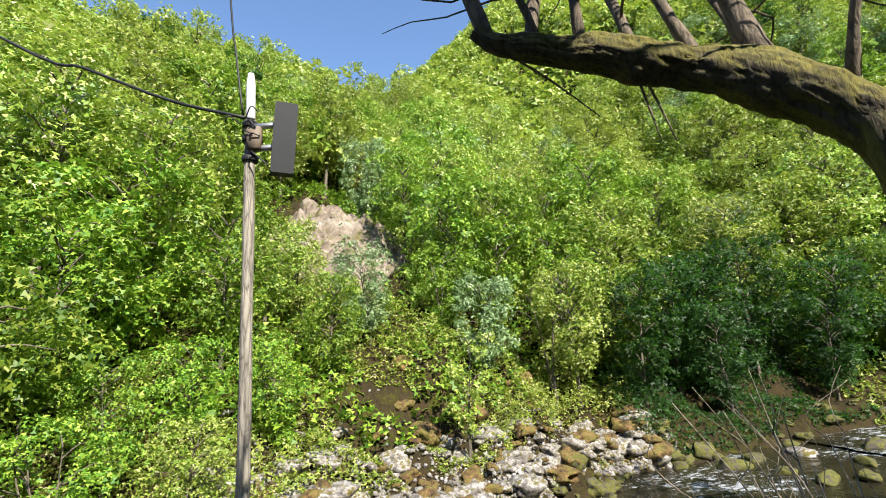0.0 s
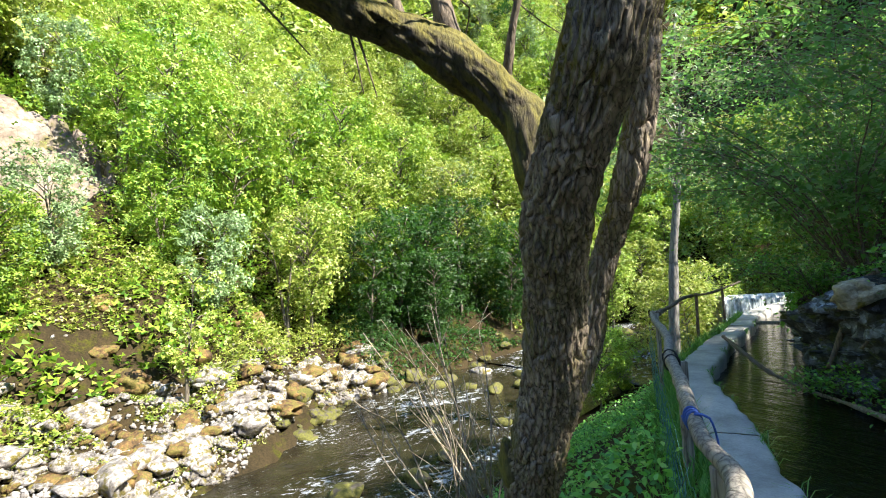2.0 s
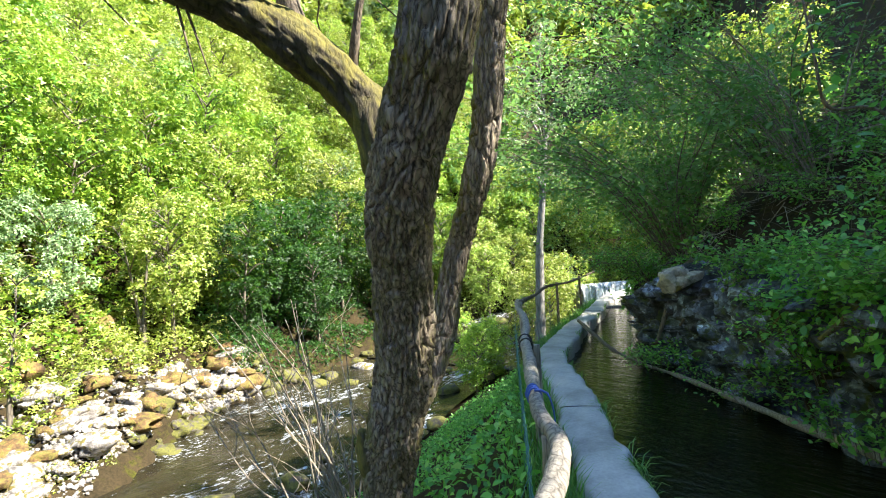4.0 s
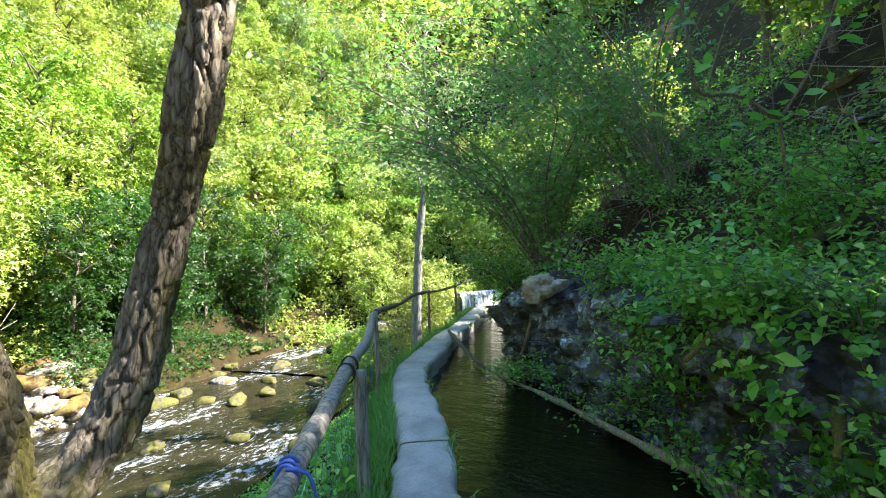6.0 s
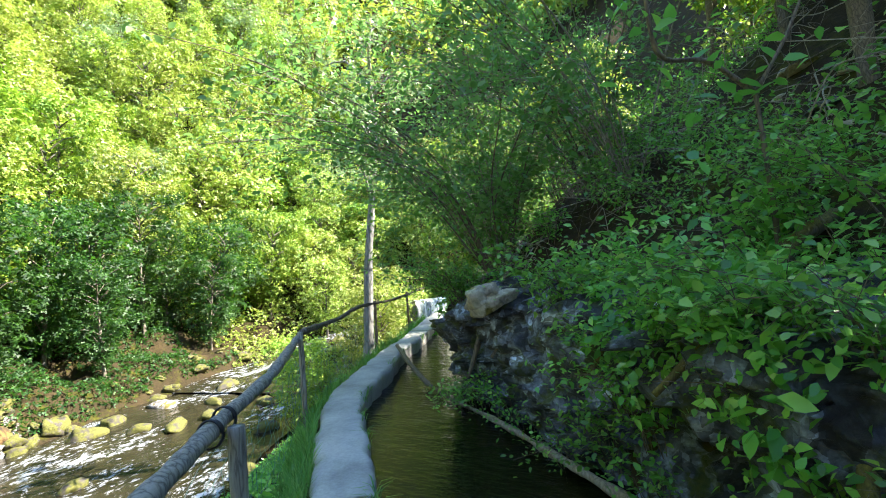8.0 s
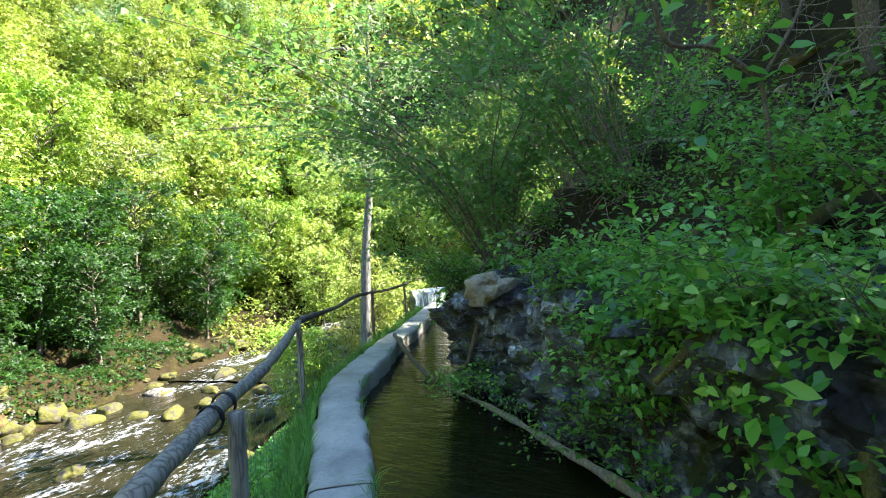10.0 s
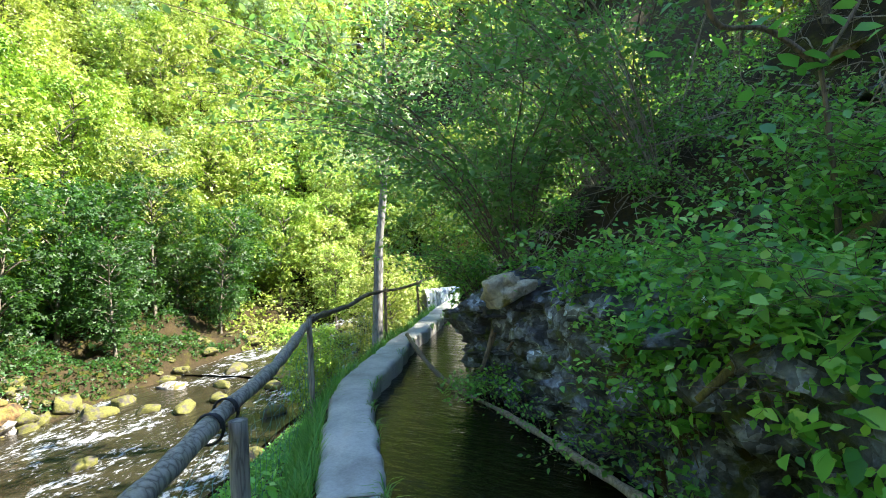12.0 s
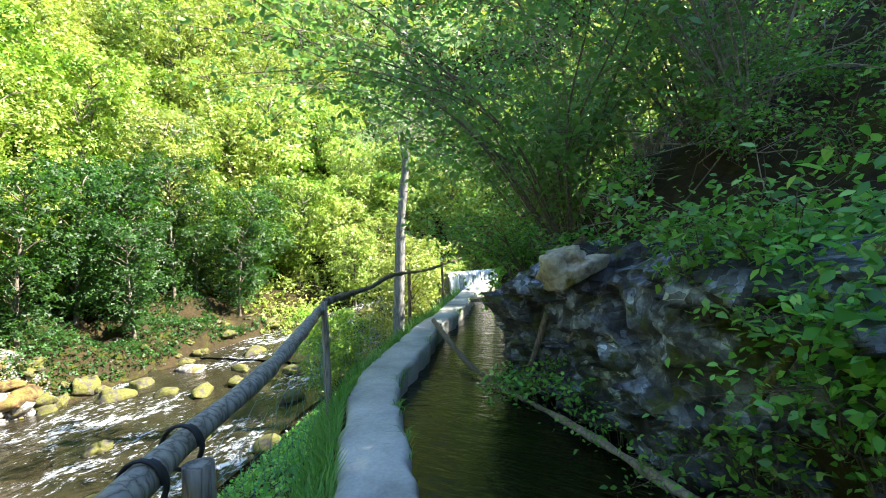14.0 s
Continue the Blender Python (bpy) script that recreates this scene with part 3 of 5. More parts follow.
def boulder_mesh(size, seed, rough=0.3, level=3):
    bm = bmesh.new()
    bmesh.ops.create_icosphere(bm, subdivisions=level, radius=1)
    co = np.array([v.co for v in bm.verts])
    q = co * (0.9 + rough * fbm(co, 1.1, 4, seed)[:, None])
    cut = np.random.default_rng(seed)
    for face in cut.normal(size=(14, 3)):
        face = face / np.linalg.norm(face)
        over = q @ face - cut.uniform(0.62, 0.86)
        q = q - np.clip(over, 0, None)[:, None] * face * 0.92
    q = q * np.array(size)
    for v, c in zip(bm.verts, q):
        v.co = c
    me = bpy.data.meshes.new("rock")
    bm.to_mesh(me)
    bm.free()
    return me


def boulder(name, at, size, seed, mat, label, turn=0.0, group="", rough=0.3, level=3):
    ob = part(name, boulder_mesh(size, seed, rough, level), mat)
    ob.location, ob.rotation_euler = at, (0, 0, turn)
    return tagged(ob, label, "rock", group)


boulder("rock_outcrop", (7.1, 2.38, 1.1), (0.21, 0.25, 0.19), 3, ROCK_PALE, "pale cream jutting rock above the channel", 0.6, rough=0.75, level=4)

# boulders in the stream
k = 0
for x, y, a in [(11.4, 20.9, 0.75), (12.56, 21.6, 0.62), (12.6, 19.6, 0.45), (13.2, 18.4, 0.5), (14.7, 21.9, 0.6), (17.7, 21.6, 0.75), (16.5, 17.5, 0.5), (14.3, 14.8, 0.5), (14.5, 18.2, 0.42), (11.0, 14.7, 0.4),
                (11.8, 12.6, 0.45), (6.5, 12.3, 0.5), (4.6, 12.6, 0.5), (19.5, 17.2, 0.5), (20.6, 19.6, 0.55), (22.5, 18.2, 0.5), (24.0, 20.5, 0.6), (9.2, 16.5, 0.4), (16.8, 14.9, 0.45), (18.6, 15.6, 0.5), (8.0, 13.4, 0.38), (21.5, 21.6, 0.7), (26.5, 22.5, 0.7), (15.8, 19.9, 0.4)]:
    s_, n_ = plan(x, y)
    pale = k == 4
    boulder("boulder", (x, y, float(river_level(s_)) + 0.05), (a * 1.15, a * 0.85, a * 0.62), 50 + k, ROCK_SHORE if pale else ROCK_MOSSY,
            "pale flat wet boulder in the stream" if pale else "mossy yellow-green boulder standing in the stream", k * 1.3, "boulders in the stream")
    k += 1

# the far bank: pale stones and ochre rock
rb = np.random.default_rng(3)
STONES = [boulder_mesh((1.2, 1.0, 0.6), 100 + q, 0.8) for q in range(8)]
for q, me in enumerate(STONES):
    me.materials.append(ROCK_SHORE if q % 3 else ROCK_OCHRE)
BANK_STONES = [boulder_mesh((1.2, 1.0, 0.7), 140 + q, 0.7) for q in range(5)]
for me in BANK_STONES:
    me.materials.append(ROCK_MOSSY)
for k in range(290):
    x = rb.uniform(-6, 9)
    y = np.interp(x, [-6, 0, 2.5, 5.5, 9], [12.5, 14.5, 16.2, 20.8, 22.2]) + abs(rb.normal(0, 2.3)) * (1 if x < 4 else 0.45)
    a = 0.16 + 0.55 * rb.random() ** 2
    ob = part("shore_stone", STONES[k % 8], None)
    ob.matrix_basis = pose(x, y, float(ground_z(x, y)) + 0.06, rb.uniform(-15, 15), rb.uniform(-15, 15), rb.uniform(0, 360)) @ Matrix.Diagonal((a, a, a, 1))
    tagged(ob, "pale sunlit stone on the far bank" if k % 8 % 3 else "ochre stone with lichen on the far bank", "rock", "stones on the far bank")
for x, y, z, a in [(-0.6, 19.4, -1.7, 0.85), (1.2, 21.3, -1.2, 0.85), (3.2, 24.2, -0.3, 0.95), (7.4, 22.4, -3.3, 0.6), (-1.6, 22.3, 1.0, 0.7), (9.2, 22.6, -3.4, 0.7), (0.3, 20.3, -1.8, 0.6)]:
    boulder("rock_outcrop", (x, y, z), (a * 1.3, a, a * 0.9), int(a * 77 + x), ROCK_OCHRE, "ochre brown rock outcrop with lichen on the far slope", x, rough=0.5, level=4)


for k in range(80):
    s_ = rb.uniform(8, 34)
    x, y = spot(s_, float(river_far(s_)) - 0.3 + abs(rb.normal(0, 0.9)))
    a = 0.15 + 0.5 * rb.random() ** 2
    ob = part("bank_stone", BANK_STONES[k % 5], None)
    ob.matrix_basis = pose(x, y, float(ground_z(x, y)) + 0.05, rb.uniform(-20, 20), rb.uniform(-20, 20), rb.uniform(0, 360)) @ Matrix.Diagonal((a, a, a, 1))
    tagged(ob, "dark mossy stone at the foot of the far bank", "rock", "stones on the shaded bank")


def shore_gravel():
    """Pale gravel and broken stone between the larger stones of the far shore."""
    r = np.random.default_rng(19)
    n = 9000
    x = r.uniform(-7, 10, n)
    y = np.interp(x, [-6, 0, 2.5, 5.5, 9], [12.3, 14.3, 16.0, 20.6, 22.0]) + np.abs(r.normal(0, 2.2, n)) * np.where(x < 4, 1, 0.45) - 0.2
    z = ground_z(x, y) + 0.02
    shape = np.array([(-0.5, 0, 0), (0.1, -0.45, 0.05), (0.55, 0.1, 0), (-0.05, 0.5, -0.05), (0.1, 0.05, 0.4), (0, 0, -0.35)])
    tris = np.array([(0, 1, 4), (1, 2, 4), (2, 3, 4), (3, 0, 4), (1, 0, 5), (2, 1, 5), (3, 2, 5), (0, 3, 5)])
    me = leaf_mesh("shore_gravel", np.column_stack([x, y, z]), r.uniform(0.06, 0.3, n) * r.uniform(0.5, 1, n), shape, tris, 1.2)
    tagged(part("shore_gravel", me, ROCK_SHORE, smooth=False), "pale broken stone and gravel on the far shore", "gravel", kind="stuff")


shore_gravel()


def build_cliff():
    """The bare pale scar on the far hillside: ledges that stand proud of the slope."""
    us, vs = np.linspace(0, 1, 120), np.linspace(0, 1, 110)
    U, V = np.meshgrid(us, vs, indexing="ij")
    x = -11.0 + 8.2 * U + 2.0 * V * (U - 0.2)
    y = 26.5 + 11.5 * V
    P = np.dstack([x, y, 0 * x])
    z = ground_z(x, y)
    inside = np.minimum(np.minimum(U, 1 - U), np.minimum(V, 1 - V)) * 7 + 0.9 * fbm(P, 0.45, 3, 6)
    ledge = fbm(P * (0.35, 1.3, 1), 0.7, 4, 11)
    z = z - 0.5 + np.clip(inside, 0, 1.2) * (1.1 + 0.9 * ledge) + 0.3 * fbm(P, 1.8, 3, 2) + 0.35 * (np.abs((y * 0.55 + 0.5 * fbm(P, 0.5, 2, 3)) % 1 - 0.5) - 0.25)
    v = np.dstack([x, y, z]).reshape(-1, 3)
    c = len(vs)
    i = (np.arange(len(us) - 1)[:, None] * c + np.arange(c - 1)[None]).ravel()
    tagged(part("rock_cliff", mesh_from("rock_cliff", v, np.stack([i, i + c, i + c + 1, i + 1], 1)), ROCK_CLIFF, smooth=False), "bare pale rock scar on the wooded hillside", "cliff", kind="structure")


build_cliff()


# ---- the old leaning tree beside the walkway ----
def build_old_tree():
    t = thing("old_tree", "old leaning tree with rough furrowed bark and moss", "tree", at=(2.62, 2.2, -0.5))
    o = np.array(t.location)
    trunk = smooth_line([(2.72, 2.3, -0.9), (2.62, 2.16, -0.1), (2.56, 2.03, 0.37), (2.49, 1.85, 0.70), (2.45, 1.69, 0.98), (2.39, 1.58, 1.18), (2.315, 1.475, 1.4), (2.211, 1.334, 1.596), (2.155, 1.213, 1.754), (2.13, 1.108, 1.892), (2.115, 1.018, 2.02), (2.097, 0.935, 2.15), (2.1, 0.8, 2.6), (2.0, 0.6, 3.2), (1.9, 0.5, 4.2), (1.8, 0.5, 5.6)], 0.009)
    a = tube_arrays(trunk - o, [0.2, 0.16, 0.115, 0.122, 0.112, 0.1, 0.102, 0.112, 0.115, 0.11, 0.09, 0.07, 0.04], 150, 0.012, 5, 1, ridges=0.02)
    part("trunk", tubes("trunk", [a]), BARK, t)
    knob = smooth_line([(2.53, 1.98, 0.5), (2.45, 1.98, 0.62), (2.38, 1.96, 0.72)], 0.02)
    part("burl", tubes("burl", [tube_arrays(knob - o, [0.09, 0.1, 0.06, 0.01], 40, 0.03, 8, 5)]), BARK_MOSS, t)
    limb = smooth_line([(2.48, 1.8, 0.72), (2.6, 1.86, 0.8), (2.74, 1.9, 0.88), (2.85, 1.9, 1.06), (2.91, 1.86, 1.32), (2.94, 1.78, 1.58), (2.93, 1.62, 1.88), (2.93, 1.5, 2.3), (2.9, 1.4, 3.0), (2.8, 1.3, 4.2)], 0.01)
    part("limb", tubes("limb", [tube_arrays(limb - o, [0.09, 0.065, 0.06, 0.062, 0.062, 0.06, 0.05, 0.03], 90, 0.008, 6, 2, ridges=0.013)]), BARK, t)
    rear = smooth_line([(2.422, 1.659, 1.527), (2.408, 1.648, 1.666), (2.393, 1.608, 1.857), (2.392, 1.547, 2.022), (2.392, 1.492, 2.136), (2.372, 1.369, 2.339), (2.317, 1.219, 2.531)], 0.012)
    part("rear_stem", tubes("rear_stem", [tube_arrays(rear - o, [0.06, 0.055, 0.045, 0.04, 0.038, 0.03, 0.02], 60, 0.006, 6, 9, ridges=0.006)]), BARK_MOSS, t)
    branch = smooth_line([(2.36, 1.53, 1.42), (2.339, 1.501, 1.628), (2.264, 1.434, 1.81), (2.226, 1.458, 2.015), (2.152, 1.498, 2.129), (2.043, 1.54, 2.234), (1.863, 1.59, 2.353), (1.633, 1.621, 2.428), (1.38, 1.652, 2.515), (1.156, 1.686, 2.586), (1.084, 1.698, 2.646)], 0.02)
    part("branch", tubes("branch", [tube_arrays(branch - o, [0.08, 0.084, 0.085, 0.088, 0.086, 0.084, 0.078, 0.07, 0.062, 0.048, 0.028], 70, 0.014, 8, 7, ridges=0.007)]), BARK_MOSS, t)
    r = random.Random(4)
    ups = []
    for x0, r0, dx, dy in [(1.14, 0.029, -0.05, 0.05), (1.26, 0.024, 0.0, 0.1), (1.31, 0.014, -0.06, -0.05), (1.43, 0.021, 0.05, 0.0), (1.62, 0.021, -0.07, 0.1), (1.81, 0.024, 0.0, 0.05), (1.93, 0.017, 0.0, 0.1), (2.0, 0.043, -0.02, 0.0), (2.15, 0.019, 0.06, -0.1)]:
        k = branch[np.argmin(np.abs(branch[:, 0] - x0))]
        pts = [k]
        d = np.array([dx, dy, 0.3])
        for j in range(5):
            pts.append(pts[-1] + d + np.array([r.uniform(-0.07, 0.07), r.uniform(-0.05, 0.05), 0.02]))
        line = smooth_line(pts, 0.05)
        ups.append(tube_arrays(line - o, [r0 * 1.1, r0 * 0.65, r0 * 0.5, r0 * 0.25], 9, 0.004, 12, 3))
        for _ in range(9):
            b = line[r.randrange(4, len(line))]
            e = [b]
            dd = np.array([r.uniform(-0.3, 0.3), r.uniform(-0.2, 0.2), r.uniform(-0.02, 0.18)])
            for j in range(5):
                e.append(e[-1] + dd * 0.7 + np.array([r.uniform(-0.06, 0.06), r.uniform(-0.06, 0.06), r.uniform(-0.07, 0.06)]))
            ups.append(tube_arrays(smooth_line(e, 0.08) - o, [0.006, 0.004, 0.0015], 5))
    for x0, dx in [(1.6, 0.03), (1.61, 0.045), (1.19, 0.15)]:
        k = branch[np.argmin(np.abs(branch[:, 0] - x0))] + (0, 0, -0.03)
        ups.append(tube_arrays(smooth_line([k, k + (dx, 0.01, -0.12), k + (dx * 2, 0.02, -0.26)], 0.05) - o, [0.005, 0.004, 0.002], 6))
    for u in ups:
        part("twig", tubes("twig", [u]), TWIG, t)
    crown = []
    tips = [trunk[-1], trunk[-90], trunk[-200], limb[-1], limb[-80]]
    for p0 in tips:
        for _ in range(14):
            d = np.array([r.uniform(-1, 1), r.uniform(-1, 1), r.uniform(0.1, 1)])
            e = [p0, p0 + d * 0.5, p0 + d * 1.1 + (0, 0, 0.2), p0 + d * 1.7 + (0, 0, 0.3)]
            crown.append(tube_arrays(smooth_line(e, 0.2) - o, [0.02, 0.012, 0.004], 6))
    part("crown_branches", tubes("crown_branches", crown), TWIG, t)


build_old_tree()


# ---- handrail of round poles on posts ----
def build_handrail():
    t = thing("handrail", "weathered round wooden handrail on posts beside the walkway", "railing", at=(4.4, 2.6, -0.2))
    o = np.array(t.location)
    rail = smooth_line([(*spot(a, b), c) for a, b, c in [(-2.2, 0.5, 0.78), (-0.3, 0.52, 0.77), (0.6, 0.55, 0.77), (1.8, 0.48, 0.77), (2.5, 0.48, 0.76), (3.2, 0.45, 0.76), (4.2, 0.42, 0.77), (5.0, 0.42, 0.76), (5.9, 0.5, 0.78)]] + [(6.72, 4.46, 0.83)], 0.05)
    part("rail", tubes("rail", [tube_arrays(rail - o, [0.034, 0.036, 0.04, 0.04, 0.036, 0.03], 24, 0.008, 5, 3)]), WOOD, t)
    thin = smooth_line([(6.66, 4.44, 0.83), (7.5, 5.0, 0.79), (8.5, 5.58, 0.76), (9.3, 5.95, 0.83), (10.1, 6.3, 0.82), (11.9, 7.05, 0.77), (14.4, 8.1, 0.8), (16.4, 9.0, 0.82)], 0.08)
    part("thin_rail", tubes("thin_rail", [tube_arrays(thin - o, [0.035, 0.03, 0.028, 0.025], 10, 0.012, 5, 6)]), TWIG, t, "dark crooked branch used as a rail")
    posts = [((4.42, 2.5), 0.042, 0.74, WOOD, (0.0, 0.0)), ((6.62, 4.42), 0.03, 0.84, WOOD, (0.0, 0.0)), (tuple(spot(0.25, 0.55)), 0.04, 0.74, WOOD, (0.02, 0)), ((10.4, 6.45), 0.03, 0.86, TWIG, (0.05, 0)), ((13.3, 7.65), 0.03, 0.85, TWIG, (-0.03, 0)), (tuple(spot(-1.9, 0.5)), 0.045, 0.76, WOOD, (0, 0))]
    for (x, y), r, h, mat, lean in posts:
        line = smooth_line([(x, y, float(ground_z(x, y)) - 0.3), (x + lean[0] * 0.5, y, 0.1), (x + lean[0], y + lean[1], h)], 0.06)
        part("post", tubes("post", [tube_arrays(line - o, [r * 1.05, r, r * 0.95], 12, 0.006, 6, int(x * 10))]), mat, t)
    for x, y in (spot(2.42, 0.48), spot(2.2, 0.48)):
        a = np.linspace(0, 2 * np.pi * 2.2, 40)
        c = np.column_stack([x + 0.062 * np.cos(a) * 0.6 + 0.01 * a * 0.1, y - 0.062 * np.cos(a) * 0.6, 0.755 + 0.064 * np.sin(a)])
        part("wire_tie", tubes("wire_tie", [tube_arrays(c - o, [0.005, 0.005], 6)]), CABLE, t, "dark wire binding")


build_handrail()


# ---- timber and branches in the channel ----
def single_tube(name, pts, radii, mat, label, category, sides=10, rough=0.01, step=0.05):
    line = smooth_line(pts, step)
    ob = part(name, tubes(name, [tube_arrays(line, radii, sides, rough, 6, len(pts))]), mat)
    return tagged(ob, label, category)


single_tube("fallen_branch", [(10.1, 5.72, 0.05), (9.3, 4.95, -0.02), (8.6, 4.15, -0.16), (7.95, 3.3, -0.2)], [0.03, 0.035, 0.03, 0.022], TWIG, "dark fallen branch lying from the wall into the water", "branch")
single_tube("driftwood_branch", [(8.05, 3.38, -0.22), (7.6, 2.82, -0.17), (7.2, 2.3, -0.16), (6.7, 1.72, -0.14), (6.2, 1.15, -0.12), (5.6, 0.4, -0.1)], [0.02, 0.028, 0.03, 0.035, 0.04], TWIG_PALE, "long pale driftwood branch along the rocky channel side", "branch")


def build_planks():
    for k, (s_, z) in enumerate(((12.3, -0.06), (13.0, -0.12), (18.3, -0.06))):
        a, b = spot(s_, -0.1), spot(s_ + 0.1, -1.35)
        d = (b - a) / np.linalg.norm(b - a)
        bm = bmesh.new()
        bmesh.ops.create_cube(bm, size=1, matrix=Matrix.Translation(((a + b) / 2).tolist() + [z]) @ Matrix.Rotation(math.atan2(d[1], d[0]), 4, "Z") @ Matrix.Diagonal((1.3, 0.1, 0.07, 1)))
        bmesh.ops.bevel(bm, geom=bm.edges[:], offset=0.012, segments=2)
        tagged(part("timber_beam", bm, WOOD, smooth=False), "dark wet timber beam across the channel", "beam", "beams across the channel")


build_planks()


# ---- the weir at the channel's head ----
def build_weir():
    t = thing("weir", "low weir with white water falling over its crest", "weir", at=(19, 10.6, -1.2))
    o = np.array(t.location)
    a, b = np.array((18.5, 10.95)), np.array((21.0, 9.6))
    us = np.linspace(0, 1, 160)
    prof = [(-0.5, 0.18), (-0.1, 0.2), (0.03, 0.16), (0.1, 0.0), (0.16, -0.4), (0.22, -1.0), (0.3, -1.5)]
    d = (b - a) / np.linalg.norm(b - a)
    nrm = np.array((-abs(d[1]), -abs(d[0])))
    V = []
    for off, z in prof:
        w = 0.05 * vnoise(np.column_stack([us * 40, 0 * us, 0 * us + z * 0.3]), 1, 3) * (z < 0.1)
        V.append(np.column_stack([a + us[:, None] * (b - a) + nrm * (off + w)[:, None], np.full(len(us), z)]))
    V = np.stack(V, 1) - o
    c = len(prof)
    i = (np.arange(len(us) - 1)[:, None] * c + np.arange(c - 1)[None]).ravel()
    part("water_sheet", mesh_from("water_sheet", V.reshape(-1, 3), np.stack([i, i + c, i + c + 1, i + 1], 1)), FOAM_WHITE, t)
    bm = bmesh.new()
    m = (a + b) / 2 - nrm * 0.45
    bmesh.ops.create_cube(bm, size=1, matrix=Matrix.Translation((m[0] - o[0], m[1] - o[1], -0.75 - o[2])) @ Matrix.Rotation(math.atan2(d[1], d[0]), 4, "Z") @ Matrix.Diagonal((3.0, 0.5, 1.8, 1)))
    bmesh.ops.bevel(bm, geom=bm.edges[:], offset=0.04, segments=2)
    part("dam_wall", bm, CONCRETE, t, smooth=False)


build_weir()


# ---- the mast with its antennas ----
def build_mast():
    t = thing("utility_pole", "old wooden utility pole with grey panel box and white antenna", "pole", at=(-1.2, 5.0, -3.2))
    o = np.array(t.location)
    line = smooth_line([(-1.3, 5.0, -3.6), (-1.22, 5.0, 0.3), (-1.19, 5.0, 4.3)], 0.1)
    part("pole", tubes("pole", [tube_arrays(line - o, [0.075, 0.065, 0.055], 20, 0.005, 5, 2)]), WOOD, t)
    tip = smooth_line([(-1.18, 4.98, 4.18), (-1.18, 4.98, 4.3), (-1.18, 4.98, 4.7), (-1.18, 4.98, 4.74)], 0.04)
    part("rod_antenna", tubes("rod_antenna", [tube_arrays(tip - o, [0.045, 0.05, 0.05, 0.03], 16)]), WHITE_PLASTIC, t, "white plastic rod antenna")
    bm = bmesh.new()
    bmesh.ops.create_cube(bm, size=1, matrix=Matrix.Translation((-0.79 - o[0], 4.95, 3.9 - o[2])) @ pose(0, -5, 0, 0, 0, 20) @ Matrix.Rotation(radians(4), 4, "Y") @ Matrix.Diagonal((0.24, 0.12, 0.82, 1)))
    bmesh.ops.bevel(bm, geom=bm.edges[:], offset=0.012, segments=2)
    part("panel_box", bm, GREY_BOX, t, "dark grey panel box", smooth=False)
    for z in (4.08, 3.82):
        bm = bmesh.new()
        bmesh.ops.create_cube(bm, size=1, matrix=Matrix.Translation((-1.0 - o[0], 4.96 - o[1], z - o[2])) @ Matrix.Diagonal((0.34, 0.05, 0.05, 1)))
        bmesh.ops.bevel(bm, geom=bm.edges[:], offset=0.008, segments=2)
        part("bracket_arm", bm, STEEL, t)
    for z in (3.72, 3.95, 4.12):
        bm = bmesh.new()
        bmesh.ops.create_cone(bm, cap_ends=True, segments=20, radius1=0.085, radius2=0.085, depth=0.06, matrix=Matrix.Translation((-1.19 - o[0], 0, z - o[2])))
        bmesh.ops.bevel(bm, geom=bm.edges[:], offset=0.006, segments=1)
        part("clamp", bm, CABLE, t)
    bm = bmesh.new()
    bmesh.ops.create_cube(bm, size=1, matrix=Matrix.Translation((-1.11 - o[0], 4.93 - o[1], 3.92 - o[2])) @ Matrix.Diagonal((0.14, 0.1, 0.26, 1)))
    bmesh.ops.bevel(bm, geom=bm.edges[:], offset=0.015, segments=2)
    part("junction_box", bm, plain("rusty_box", (0.2, 0.15, 0.11), 0.7), t, "rusty brown junction box")
    r = random.Random(2)
    loops = []
    for k in range(7):
        p = np.array((-1.19 + r.uniform(-0.08, 0.08), 4.92, 3.75 + 0.07 * k))
        q = p + (r.uniform(-0.15, 0.2), -0.05, r.uniform(-0.2, 0.25))
        loops.append(tube_arrays(smooth_line([p, (p + q) / 2 + (r.uniform(-0.1, 0.1), -0.05, 0.08), q], 0.03) - o, [0.008, 0.008], 6))
    part("cable_loops", tubes("cable_loops", loops), CABLE, t)


build_mast()
single_tube("overhead_cable", [(-1.22, 5.02, 4.22), (-2.31, 5.3, 4.7), (-3.54, 5.48, 5.36), (-4.94, 5.69, 6.1), (-12, 6.7, 11), (-24, 8.5, 21)], [0.02, 0.02], CABLE, "black overhead cable fixed to the utility pole", "cable", 8, 0.0, 0.3)
single_tube("overhead_wire", [(-1.34, 5.15, 4.3), (-1.55, 5.36, 5.4), (-1.57, 5.25, 6.0), (-1.64, 5.0, 9)], [0.012, 0.012], CABLE, "thin black wire rising from the utility pole", "cable", 6, 0.0, 0.3)


